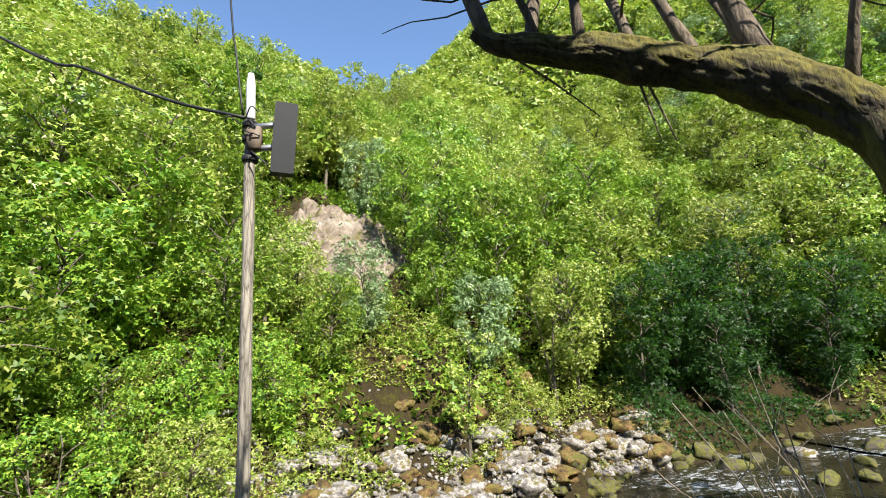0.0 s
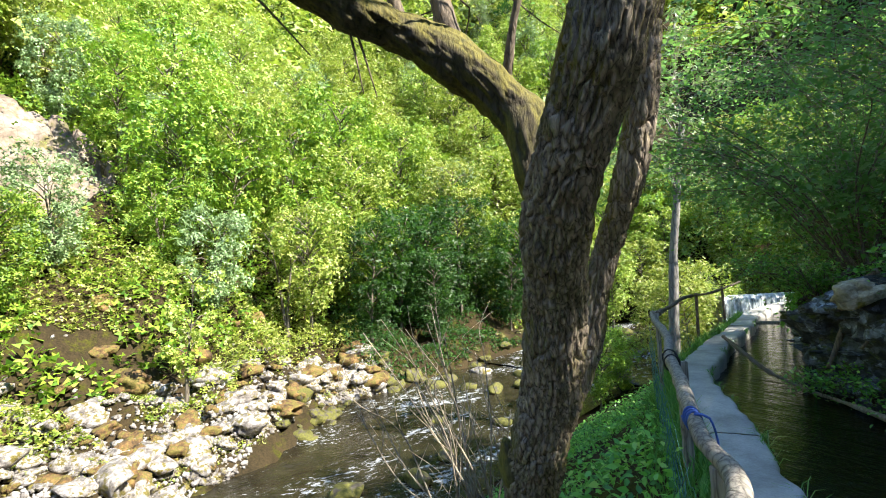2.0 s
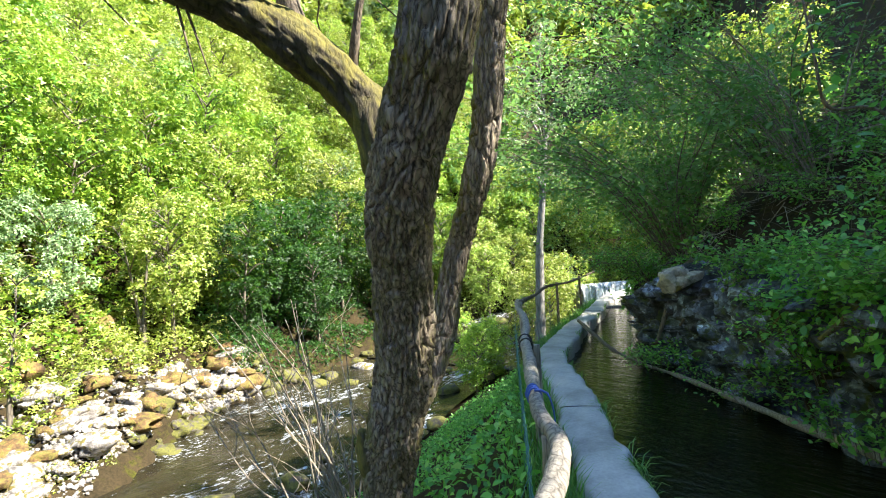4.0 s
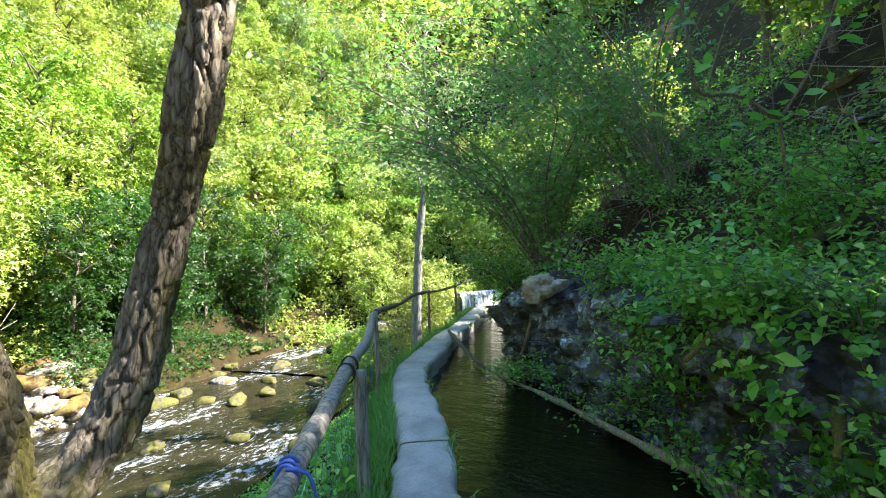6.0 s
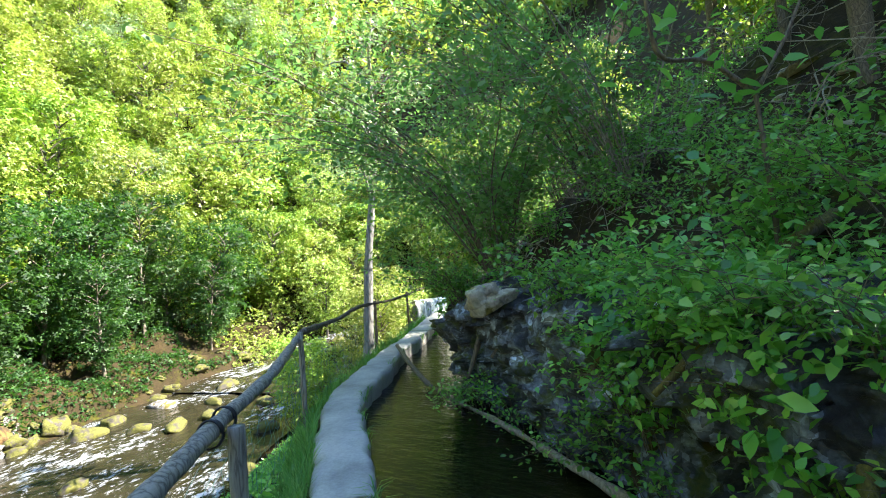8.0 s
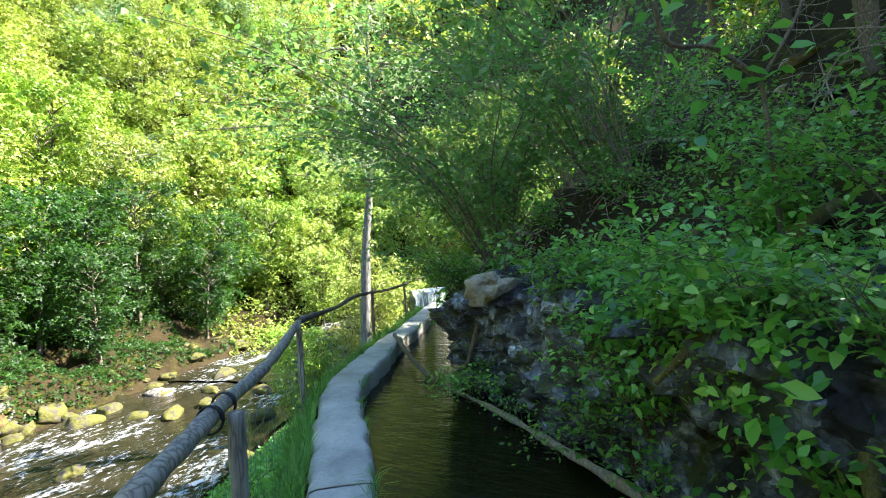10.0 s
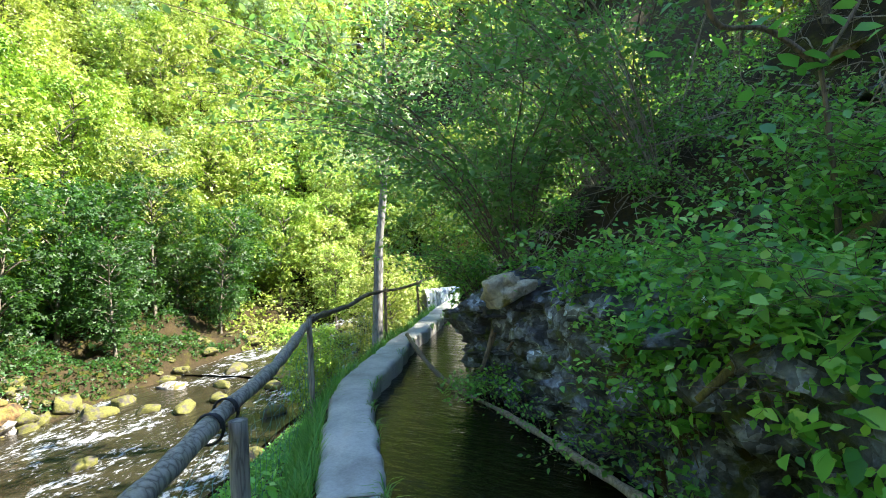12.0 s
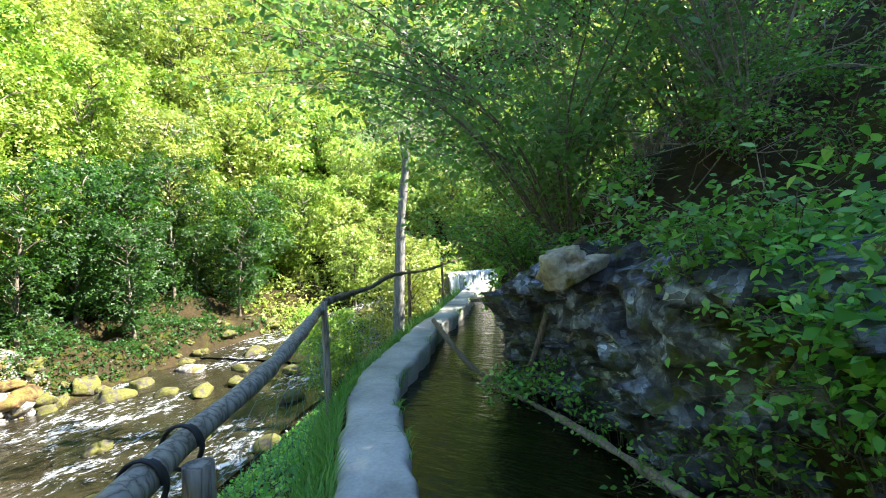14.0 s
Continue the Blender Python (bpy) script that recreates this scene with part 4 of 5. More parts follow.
# ---- trees and shrubs ----
def make_tree(name, h, spread, leaves, leaf_size, mat, seed, label, bark=None, lobes=16, low=0.25, shape=CLUMP_SHAPE, quads=CLUMP_QUADS, stems=1, split=False):
    """A tree: forked trunk, limbs that end in leafy lobes, leaves thick on the lobes' skins, gaps between."""
    r = np.random.default_rng(seed)
    t = thing(name, label, "tree", "trees of the wooded hillside")
    items, cents, outs, sizes = [], [], [], []
    tops = []
    for k in range(stems):
        a = r.uniform(0, 6.28)
        lean = 0.05 * h * (1 + k)
        tops.append(np.array([(0, 0, -0.6), (0.2 * lean * np.cos(a), 0.2 * lean * np.sin(a), h * 0.3), (lean * np.cos(a), lean * np.sin(a), h * 0.7), (1.3 * lean * np.cos(a), 1.3 * lean * np.sin(a), h * 0.95)]) + r.normal(0, 0.05, (4, 3)) * (0, 1, 1) * 1.0)
    for pts in tops:
        line = smooth_line(pts, 0.4)
        items.append(tube_arrays(line, [h * 0.02, h * 0.014, h * 0.008, 0.01], 7, 0.02, 3, seed))
    for k in range(lobes):
        line = smooth_line(tops[k % stems], 0.4)
        f = low + (1 - low) * (k + 0.5) / lobes
        b = line[min(len(line) - 1, int(f * len(line)))]
        az = k * 2.4 + r.uniform(-0.4, 0.4)
        w = spread * np.sin(np.pi * min(1, 0.22 + 0.75 * (1 - f) / (1 - low))) * r.uniform(0.55, 1.1)
        e = b + np.array([w * np.cos(az), w * np.sin(az), r.uniform(0.02, 0.16) * h])
        items.append(tube_arrays(smooth_line([b, (b + e) / 2 + (0, 0, 0.05 * h), e], 0.4), [h * 0.006, h * 0.004, 0.006], 5))
        rad = spread * r.uniform(0.24, 0.46)
        n = int(leaves / lobes)
        d = r.normal(size=(n, 3))
        d /= np.linalg.norm(d, axis=1)[:, None]
        d[:, 2] = np.where((d[:, 2] < -0.3) & (r.random(n) < 0.6), -d[:, 2] * 0.8, d[:, 2])
        lump = 1 + 0.6 * fbm(d * 1.0 + k * 3, 1.7, 3, seed)
        c = e + d * (rad * lump * r.uniform(0.45, 1.05, n) ** 0.6)[:, None] * (1.0, 1.0, 0.95)
        cents.append(c)
        outs.append(d * 0.9)
        sizes.append(leaf_size * r.uniform(0.6, 1.3, n))
    if split:
        for k, piece in enumerate(items):
            word = "trunk" if k < stems else "limb"
            part(word, tubes(word, [piece]), bark or BARK_FAR, t)
    else:
        part("trunk", tubes("trunk", items), bark or BARK_FAR, t)
    part("crown", leaf_mesh("crown", np.vstack(cents), np.concatenate(sizes), shape, quads, 0.3, np.vstack(outs)), mat, t)
    return t


PROTO = [
    make_tree("tree", 8, 2.5, 4000, 0.2, LEAF_FAR, 1, "leafy broadleaf tree in fresh spring green", lobes=30),
    make_tree("tree", 9, 2.7, 4200, 0.2, LEAF_YELLOW_SUN, 2, "tall broadleaf tree in bright yellow-green leaf", lobes=32),
    make_tree("tree", 7, 2.6, 4000, 0.2, LEAF_FAR, 3, "round bushy tree in fresh green leaf", lobes=28, low=0.12, stems=3),
    make_tree("tree", 6.5, 2.2, 3600, 0.19, LEAF_GREY, 4, "pale grey-green tree with sparse leaves", lobes=26, low=0.2, stems=2),
    make_tree("tree", 8.5, 2.6, 4200, 0.2, LEAF_PAINTED_SHADE, 5, "broadleaf tree with shade put into its dark green leaves", lobes=30, low=0.12),
]


def place_trees():
    r = np.random.default_rng(11)
    used = [False] * len(PROTO)
    spots = []
    tries = 0
    while len(spots) < 270 and tries < 20000:
        tries += 1
        x, y = r.uniform(-32, 48), r.uniform(9, 70)
        s, n = plan(np.array([x]), np.array([y]))
        s, n = float(s[0]), float(n[0])
        far = n - float(river_far(s))
        if far < 1.3 or r.random() > math.exp(-far / 26):
            continue
        gap = 1.55 + 0.02 * n
        if any((x - a) ** 2 + (y - b) ** 2 < gap ** 2 for a, b in spots):
            continue
        if -12.2 < x < -0.2 and 23.4 < y < 38.6 and r.random() < 0.97:
            continue
        if -5 < x < 6 and y < 22.5 and x > -4:
            continue
        spots.append((x, y))
        hi = n - float(river_far(s))
        # higher trees are mostly the bright yellow kind, painting the upper slope sunlit
        k = int(r.choice(5, p=[0.18, 0.6, 0.08, 0.12, 0.02] if hi > 6 and x > 3 else [0.3, 0.32, 0.16, 0.16, 0.06] if hi > 9 else [0.4, 0.16, 0.26, 0.04, 0.14]))
        # the shaded recess by the stream is painted: mostly trees with darkened leaves
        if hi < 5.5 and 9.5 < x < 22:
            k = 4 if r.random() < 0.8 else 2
        sc = r.uniform(0.55, 0.85) if hi < 6 else r.uniform(0.75, 1.2)
        if -9 < x < 1 and y < 27:
            sc *= 0.62
        m = pose(x, y, float(ground_z(x, y)), r.uniform(-6, 2), r.uniform(-4, 4), r.uniform(0, 360))
        if used[k]:
            ob = copy_thing(PROTO[k], m)
        else:
            ob = PROTO[k]
            ob.matrix_basis = m
            used[k] = True
        ob.scale = (sc, sc, sc * r.uniform(0.9, 1.15))


place_trees()
for x, y, size in [(27.5, 24.5, 0.6), (29.5, 27.0, 0.75), (31.5, 28.5, 0.8), (33.5, 29.0, 0.85), (30.5, 24.0, 0.65), (35.0, 27.0, 0.9)]:
    copy_thing(PROTO[1], pose(x, y, float(ground_z(x, y)) - 0.1, 0, 0, 50 * x)).scale = (size, size, size)


def place_young_trees():
    """Slim young trees on the stony shore."""
    for k, (x, y, h, w) in enumerate([(1.0, 18.1, 4.2, 0.9), (5.4, 24.5, 6.0, 1.5), (4.1, 32.4, 5.0, 1.3), (-1.7, 29.5, 4.0, 1.1)]):
        t = make_tree("young_tree", h, w, 700, 0.13, LEAF_YELLOW_SUN, 900 + k, "slim young tree with thin stems and sparse fresh leaves", BARK_FAR, lobes=14, low=0.3, stems=1 + k % 2, split=True)
        t["group"] = "young trees on the shore"
        t.matrix_basis = pose(x, y, float(ground_z(x, y)) - 0.1, 0, 0, 40 * k)


place_young_trees()


def far_woods():
    """The woods higher up the slopes, too many to count."""
    r = np.random.default_rng(5)
    C, O, S = [], [], []
    for k in range(3000):
        n = r.uniform(42, 150)
        s = r.uniform(-28 - 0.6 * n, 50 + 0.6 * n)
        x, y = spot(s, n)
        if k % 5 == 0:
            s = r.uniform(60, 130)
            n = r.uniform(-40, 60)
            x, y = spot(s, n)
        z = float(ground_z(x, y))
        h = r.uniform(5, 9)
        m = 80
        d = r.normal(size=(m, 3))
        d /= np.linalg.norm(d, axis=1)[:, None]
        d[:, 2] = np.abs(d[:, 2]) * 1.2 - 0.25
        C.append(np.array((x, y, z + h * 0.5)) + d * (h * 0.45 * r.uniform(0.75, 1.1, m))[:, None] * (0.85, 0.85, 1.1))
        O.append(d)
        S.append(r.uniform(0.5, 1.1, m))
    me = leaf_mesh("far_woods", np.vstack(C), np.concatenate(S), droop=0.2, out=np.vstack(O))
    tagged(part("far_woods", me, LEAF_YELLOW_SUN), "distant spring woods covering the upper hillside", "woods", kind="stuff")


far_woods()


def undergrowth(name, count, s_rng, n_rng, size, mat, label, height=0.5, seed=1, shape=CLUMP_SHAPE, quads=CLUMP_QUADS, lump=1.0, thresh=-0.1, droop=0.6, past_stream=False):
    """Low leafy growth over a stretch of ground."""
    r = np.random.default_rng(seed)
    s, n = r.uniform(*s_rng, count), r.uniform(*n_rng, count)
    xy = spot(s, n)
    if past_stream:
        xy = np.column_stack([r.uniform(*past_stream[0], count), r.uniform(*past_stream[1], count)])
        s, n = plan(xy[:, 0], xy[:, 1])
        far = n - river_far(s)
        bare = (np.abs(xy[:, 0] + 6.4) < 4.6) & (xy[:, 1] > 25.8) & (xy[:, 1] < 37.8) & (r.random(len(xy)) < 0.93)
        ok = ~bare & (far > n_rng[0]) & (far < n_rng[1]) & (s > s_rng[0]) & (s < s_rng[1])
        xy, s = xy[ok], s[ok]
    else:
        n = plan(xy[:, 0], xy[:, 1])[1]
        xy = xy[(n > n_rng[0] - 0.3) & (n < n_rng[1] + 0.3)]
        s = xy[:, 0]
    P = np.column_stack([xy, 0 * s])
    w = fbm(P, 0.5 / lump, 3, seed + 40)
    keep = w > thresh
    xy, w, P = xy[keep], w[keep], P[keep]
    z = ground_z(xy[:, 0], xy[:, 1]) + height * (0.15 + np.clip(w - thresh, 0, 1)) * r.random(len(xy)) ** 0.7
    me = leaf_mesh(name, np.column_stack([xy, z]), size * r.uniform(0.6, 1.3, len(xy)), shape, quads, droop)
    return tagged(part(name, me, mat), label, "undergrowth", kind="stuff")


undergrowth("hillside_undergrowth", 120000, (-40, 60), (4.5, 50), 0.25, LEAF_FAR, "dense green undergrowth on the sunny hillside", 2.0, 3, thresh=-0.8, lump=4, past_stream=((-30, 48), (14, 70)))
# this scrub carries the bank's shade in its leaf colour
undergrowth("bank_scrub", 100000, (8.5, 25), (0.1, 6.5), 0.12, LEAF_PAINTED_SHADE, "scrub at the foot of the far slope, shade put into its dark leaves", 1.1, 14, thresh=-0.45, lump=2, past_stream=((8, 42), (17, 36)))
undergrowth("sunny_scrub", 80000, (-14, 40), (2.4, 14), 0.12, LEAF_YELLOW_SUN, "fresh green scrub above the stony shore", 1.0, 15, thresh=-0.5, lump=2, past_stream=((-16, 9), (12, 34)))
undergrowth("valley_scrub", 50000, (22, 60), (-1.5, 9), 0.15, LEAF_YELLOW_SUN, "sunlit yellow-green scrub at the head of the valley", 1.6, 25, thresh=-0.6, lump=2, past_stream=((20, 52), (14, 46)))
undergrowth("shore_herbs", 44000, (-8, 40), (0.5, 4), 0.07, LEAF_YELLOW_SUN, "low yellow-green herbs between the shore stones", 0.35, 4, thresh=0.05, past_stream=((-8, 10), (12, 26)))
undergrowth("mid_slope_growth", 15000, (-5, 20), (-10.5, -3.4), 0.09, LEAF_NEAR, "shaded leafy growth on the steep slope", 0.9, 18, LEAF_SHAPE, LEAF_QUADS, thresh=-0.3, lump=1.5)
undergrowth("upper_slope_growth", 30000, (-16, 26), (-34, -8.5), 0.2, LEAF_YELLOW_SUN, "sunlit leafy growth on the terrace above the slope", 2.2, 16, thresh=-0.6, lump=3)
undergrowth("bank_herbs", 20000, (-3, 14), (0.5, 5.2), 0.07, LEAF_NEAR, "green nettles and herbs on the bank below the rail", 0.32, 6, LEAF_SHAPE, LEAF_QUADS, thresh=-0.4)
undergrowth("slope_leaves", 22000, (-4, 16), (-9, -1.8), 0.065, LEAF_NEAR, "ivy and small leafy plants covering the shaded slope", 0.4, 8, LEAF_SHAPE, LEAF_QUADS, thresh=0.08)


def build_grass():
    r = np.random.default_rng(2)
    s, n = r.uniform(-2, 14, 9000), 0.24 + np.abs(r.normal(0, 0.2, 9000))
    xy = spot(s, n)
    z = ground_z(xy[:, 0], xy[:, 1])
    base = np.column_stack([xy, z])
    a = r.uniform(0, 6.28, len(base))
    d = np.column_stack([np.cos(a), np.sin(a), 0 * a])
    side = np.column_stack([-np.sin(a), np.cos(a), 0 * a])
    h = r.uniform(0.07, 0.25, len(base))[:, None]
    w = r.uniform(0.003, 0.007, len(base))[:, None]
    up = np.array((0, 0, 1.0))
    rows = [base - side * w, base + side * w, base + d * h * 0.2 + up * h * 0.65 + side * w * 0.8, base + d * h * 0.2 + up * h * 0.65 - side * w * 0.8, base + d * h * 0.6 + up * h + side * w * 0.1, base + d * h * 0.6 + up * h - side * w * 0.1]
    V = np.stack(rows, 1).reshape(-1, 3)
    i = np.arange(len(base))[:, None] * 6
    q = np.vstack([i + np.array([[0, 1, 2, 3]]), i + np.array([[3, 2, 4, 5]])])
    tagged(part("grass", mesh_from("grass", V, q), GRASS), "fresh green grass along the edge of the walkway", "grass", kind="stuff")


build_grass()


def make_shrub(name, base, stems, reach, leaves, leaf_size, mat, seed, label, bark=None, lean=(0, 0), shape=LEAF_SHAPE, quads=LEAF_QUADS, rise=1.0, start=0.25, thick=0.012, category="shrub", group="shrubs on the shaded slope", wide=1.0, loose=0.05):
    """A shrub of arching stems, leaves along them."""
    r = np.random.default_rng(seed)
    t = thing(name, label, category, group, at=base)
    items, cents = [], []
    for k in range(stems):
        a = r.uniform(0, 6.28)
        d = np.array([np.cos(a) * 0.55 * wide + lean[0], np.sin(a) * 0.55 * wide + lean[1], 0])
        L = reach * r.uniform(0.55, 1.1)
        b = np.array([np.cos(a), np.sin(a), 0]) * 0.12 * r.random()
        pts = [b + (0, 0, -0.15), b + d * L * 0.25 + (0, 0, L * 0.45 * rise), b + d * L * 0.6 + (0, 0, L * 0.72 * rise), b + d * L + (0, 0, L * (0.85 + r.uniform(-0.2, 0.1)) * rise)]
        pts = [p + r.normal(0, 0.04 * L, 3) * (i > 0) for i, p in enumerate(pts)]
        line = smooth_line(pts, 0.08)
        items = [tube_arrays(line, [thick, thick * 0.7, thick * 0.25], 6, thick * 0.2, 9, k)]
        ends = [line[int(len(line) * start):]]
        for j in range(5):
            q = line[r.integers(int(len(line) * 0.35), len(line))]
            e = q + r.normal(0, 0.2 * L, 3) + d * 0.15 * L
            tw = smooth_line([q, (q + e) / 2 + (0, 0, 0.03), e], 0.06)
            items.append(tube_arrays(tw, [thick * 0.35, thick * 0.12], 4))
            ends.append(tw)
        pool = np.vstack(ends)
        m = leaves // stems
        cents.append(pool[r.integers(0, len(pool), m)] + r.normal(0, loose, (m, 3)))
        part("stem", tubes("stem", items), bark or TWIG, t)
    c = np.vstack(cents)
    part("foliage", leaf_mesh("foliage", c, leaf_size * r.uniform(0.55, 1.25, len(c)), shape, quads, 0.7), mat, t)
    return t


def ground_at(x, y):
    return (x, y, float(ground_z(x, y)))


def slope_at(s, m):
    """A place on the shaded slope, m metres in from the channel's rocky side."""
    x, y = spot(s, -(float(channel_width(s)) + m))
    return (float(x), float(y), float(ground_z(x, y)))


# arching shrubs that lean out over the channel
rs = np.random.default_rng(21)
for k, (s, m, L) in enumerate([(6.4, 0.7, 2.7), (7.4, 0.9, 3.2), (8.8, 0.8, 3.4), (10.2, 0.9, 3.6), (11.8, 0.8, 3.6), (13.6, 0.9, 3.8), (6.8, 2.2, 3.4), (9.0, 2.4, 4.0), (15.5, 1.4, 3.6), (18.5, 1.6, 3.6), (12.4, 2.6, 4.4), (4.9, 2.0, 2.6)]):
    c = spot(s, 0.0) - np.array(slope_at(s, m)[:2])
    c = c / np.linalg.norm(c)
    make_shrub("arching_shrub", slope_at(s, m), 18, L, 3300, 0.095, LEAF_WILLOW, 200 + k, "tall shrub with arching stems and small leaves over the channel", lean=c * 0.5 + np.array((-0.2, -0.1)), shape=NARROW_SHAPE if k % 2 else LEAF_SHAPE, quads=NARROW_QUADS if k % 2 else LEAF_QUADS, thick=0.012, wide=1.5, loose=0.11, start=0.15, bark=TWIG_PALE if k % 2 else TWIG)

# leafy bushes low on the slope above the rock
rl = np.random.default_rng(5)
for k in range(54):
    s = rl.uniform(-1.8, 6.2)
    m = 0.1 + 2.4 * rl.random() ** 2.2
    L = rl.uniform(0.5, 0.95)
    c = spot(s, 0.0) - np.array(slope_at(s, m)[:2])
    c = c / np.linalg.norm(c)
    x, y, z = slope_at(s, m)
    if (x - 7.15) ** 2 + (y - 2.4) ** 2 < 1.0:
        continue
    make_shrub("leafy_bush", (x, y, max(z, 1.0)), 10, L, 560, rl.uniform(0.034, 0.062), LEAF_NEAR, 300 + k, "low bush with broad green leaves on the shaded slope", lean=c * rl.uniform(0.3, 0.8), rise=rl.uniform(0.45, 0.85), thick=0.005)


def rock_ivy():
    """Ivy and ferns that hang over the rock face."""
    r = np.random.default_rng(31)
    me = bpy.data.objects["rock_face"].data
    co = np.empty(len(me.vertices) * 3)
    me.vertices.foreach_get("co", co)
    co = co.reshape(-1, 90, 3)
    nrm = np.empty(len(me.vertices) * 3)
    me.vertices.foreach_get("normal", nrm)
    nrm = nrm.reshape(-1, 90, 3)
    u = r.integers(0, co.shape[0], 42000)
    v = np.clip((90 * r.random(42000) ** 0.55).astype(int), 0, 89)
    p, q = co[u, v], nrm[u, v]
    s_, n_ = plan(p[:, 0], p[:, 1])
    side = spot(s_, 0 * s_) - p[:, :2]
    flip = np.sign((q[:, :2] * side).sum(1) + q[:, 2] * 0.3)
    q = q * np.where(flip == 0, 1, flip)[:, None]
    w = fbm(p, 0.9, 3, 7) + np.interp(v / 90, [0, 0.3, 0.6, 0.8, 1], [-0.6, -0.4, 0.0, 0.4, 0.8])
    w = w + np.interp(s_, [1.0, 2.2, 3.0, 6.0, 8.0], [0.45, 0.1, -0.3, -0.3, 0.25]) - 1.6 * np.exp(-((p[:, 0] - 7.05) ** 2 + (p[:, 1] - 2.4) ** 2) / 0.4)
    keep = w > 0.12
    p, q = p[keep], q[keep]
    p = p + q * r.uniform(0.0, 0.16, len(p))[:, None]
    me2 = leaf_mesh("rock_ivy", p, r.uniform(0.03, 0.075, len(p)) * np.where(r.random(len(p)) < 0.1, 1.6, 1), LEAF_SHAPE, LEAF_QUADS, 0.3, q * 0.8)
    tagged(part("rock_ivy", me2, LEAF_NEAR), "ivy and ferns hanging over the wet rock", "ivy", kind="stuff")


rock_ivy()

# leafy clumps that hang from the rock's cracks
for k in range(30):
    s = rl.uniform(-1.5, 2.6) if k < 22 else rl.uniform(2.6, 5.6)
    z = rl.uniform(0.05, 1.0) if k < 22 else rl.uniform(-0.1, 0.3)
    x, y = spot(s, -(float(channel_width(s)) - 0.02 + 0.12 * rl.random()))
    c = spot(s, 0.0) - np.array((x, y))
    c = c / np.linalg.norm(c)
    make_shrub("hanging_plant", (float(x), float(y), z), 7, rl.uniform(0.25, 0.45), 150, rl.uniform(0.036, 0.062), LEAF_NEAR, 500 + k, "leafy plant hanging from a crack in the rock", lean=c * 0.8, rise=rl.uniform(0.1, 0.5), thick=0.003, group="plants on the rock")

# saplings standing on the terrace above
for k in range(48):
    s, m = rs.uniform(-9, 15), rs.uniform(6.5, 18)
    if k >= 3 and float(plan(*[np.array([q]) for q in slope_at(s, m)[:2]])[1][0]) > -6:
        continue
    if k < 3:
        t = make_tree("sapling", 6.5, 1.5, 1000, 0.16, LEAF_FAR, 400 + k, "slim sapling with dark stem on the terrace above", TWIG, lobes=12, low=0.3, stems=1 + k % 2, split=True)
        t["group"] = "saplings on the terrace"
        SAP = [t] if k == 0 else SAP + [t]
        t.matrix_basis = pose(*slope_at(s, m), 0, 0, 0)
    else:
        x, y, z = slope_at(s, m)
        copy_thing(SAP[k % 3], pose(x, y, z, rs.uniform(-6, 6), rs.uniform(-6, 6), rs.uniform(0, 360)))


# extra saplings low on the slope, added so their crowns block sky and sun
for k in range(12):
    x, y, z = slope_at(rs.uniform(-3, 8), rs.uniform(2.6, 5.8))
    copy_thing(SAP[k % 3], pose(x, y, z - 0.1, rs.uniform(-5, 5), rs.uniform(-5, 5), rs.uniform(0, 360))).scale = (0.55, 0.55, 0.55)

# shrubs and trees round the channel's head and on the bank
re_ = np.random.default_rng(8)
for k in range(40):
    if k < 14:
        s, n = re_.uniform(13, 27), re_.uniform(1.6, 6.2)
        sc, q = re_.uniform(0.3, 0.5), int(re_.choice([0, 1, 2, 3]))
    else:
        s, n = re_.uniform(26, 46), re_.uniform(-6, 13)
        sc, q = re_.uniform(0.6, 1.0), int(re_.choice([0, 1, 1]))
    x, y = spot(s, n)
    if k < 14 and 17 < x < 20.5 and 9 < y < 12:
        continue
    copy_thing(PROTO[q], pose(x, y, float(ground_z(x, y)) - 0.2, 0, 0, re_.uniform(0, 360))).scale = (sc, sc, sc)


# the grey slim tree beside the walkway's far end
def build_slim_tree():
    t = make_tree("slim_tree", 9.5, 1.7, 900, 0.16, LEAF_GREY, 77, "slim grey-barked tree with sparse leaves beside the walkway", BARK_PALE, lobes=14, low=0.45)
    t["group"] = "trees by the walkway"
    t.matrix_basis = pose(14.7, 10.1, -1.0, 0, -2, 30)


build_slim_tree()


# bare suckers at the old tree's foot
def build_bare_shrub():
    r = np.random.default_rng(9)
    t = thing("bare_shrub", "bare pale twiggy shrub at the foot of the old tree", "shrub", at=(2.6, 2.35, -0.3))
    items = []
    for k in range(24):
        e = np.array([r.uniform(-0.85, 0.15), r.uniform(-0.1, 0.6), r.uniform(0.8, 1.7)])
        b = np.array([r.uniform(-0.08, 0.05), r.uniform(-0.05, 0.1), 0])
        line = smooth_line([b, b + e * (0.35, 0.35, 0.4) + r.normal(0, 0.04, 3), b + e * (0.7, 0.7, 0.75) + r.normal(0, 0.05, 3), b + e], 0.06)
        items = [tube_arrays(line, [0.008, 0.006, 0.002], 6)]
        for j in range(3):
            q = line[r.integers(len(line) // 3, len(line))]
            items.append(tube_arrays(smooth_line([q, q + (r.uniform(-0.12, 0.08), r.uniform(-0.1, 0.1), 0.12), q + (r.uniform(-0.22, 0.12), r.uniform(-0.1, 0.1), 0.28)], 0.06), [0.003, 0.001], 4))
        part("twig", tubes("twig", items), TWIG_PALE, t)


build_bare_shrub()


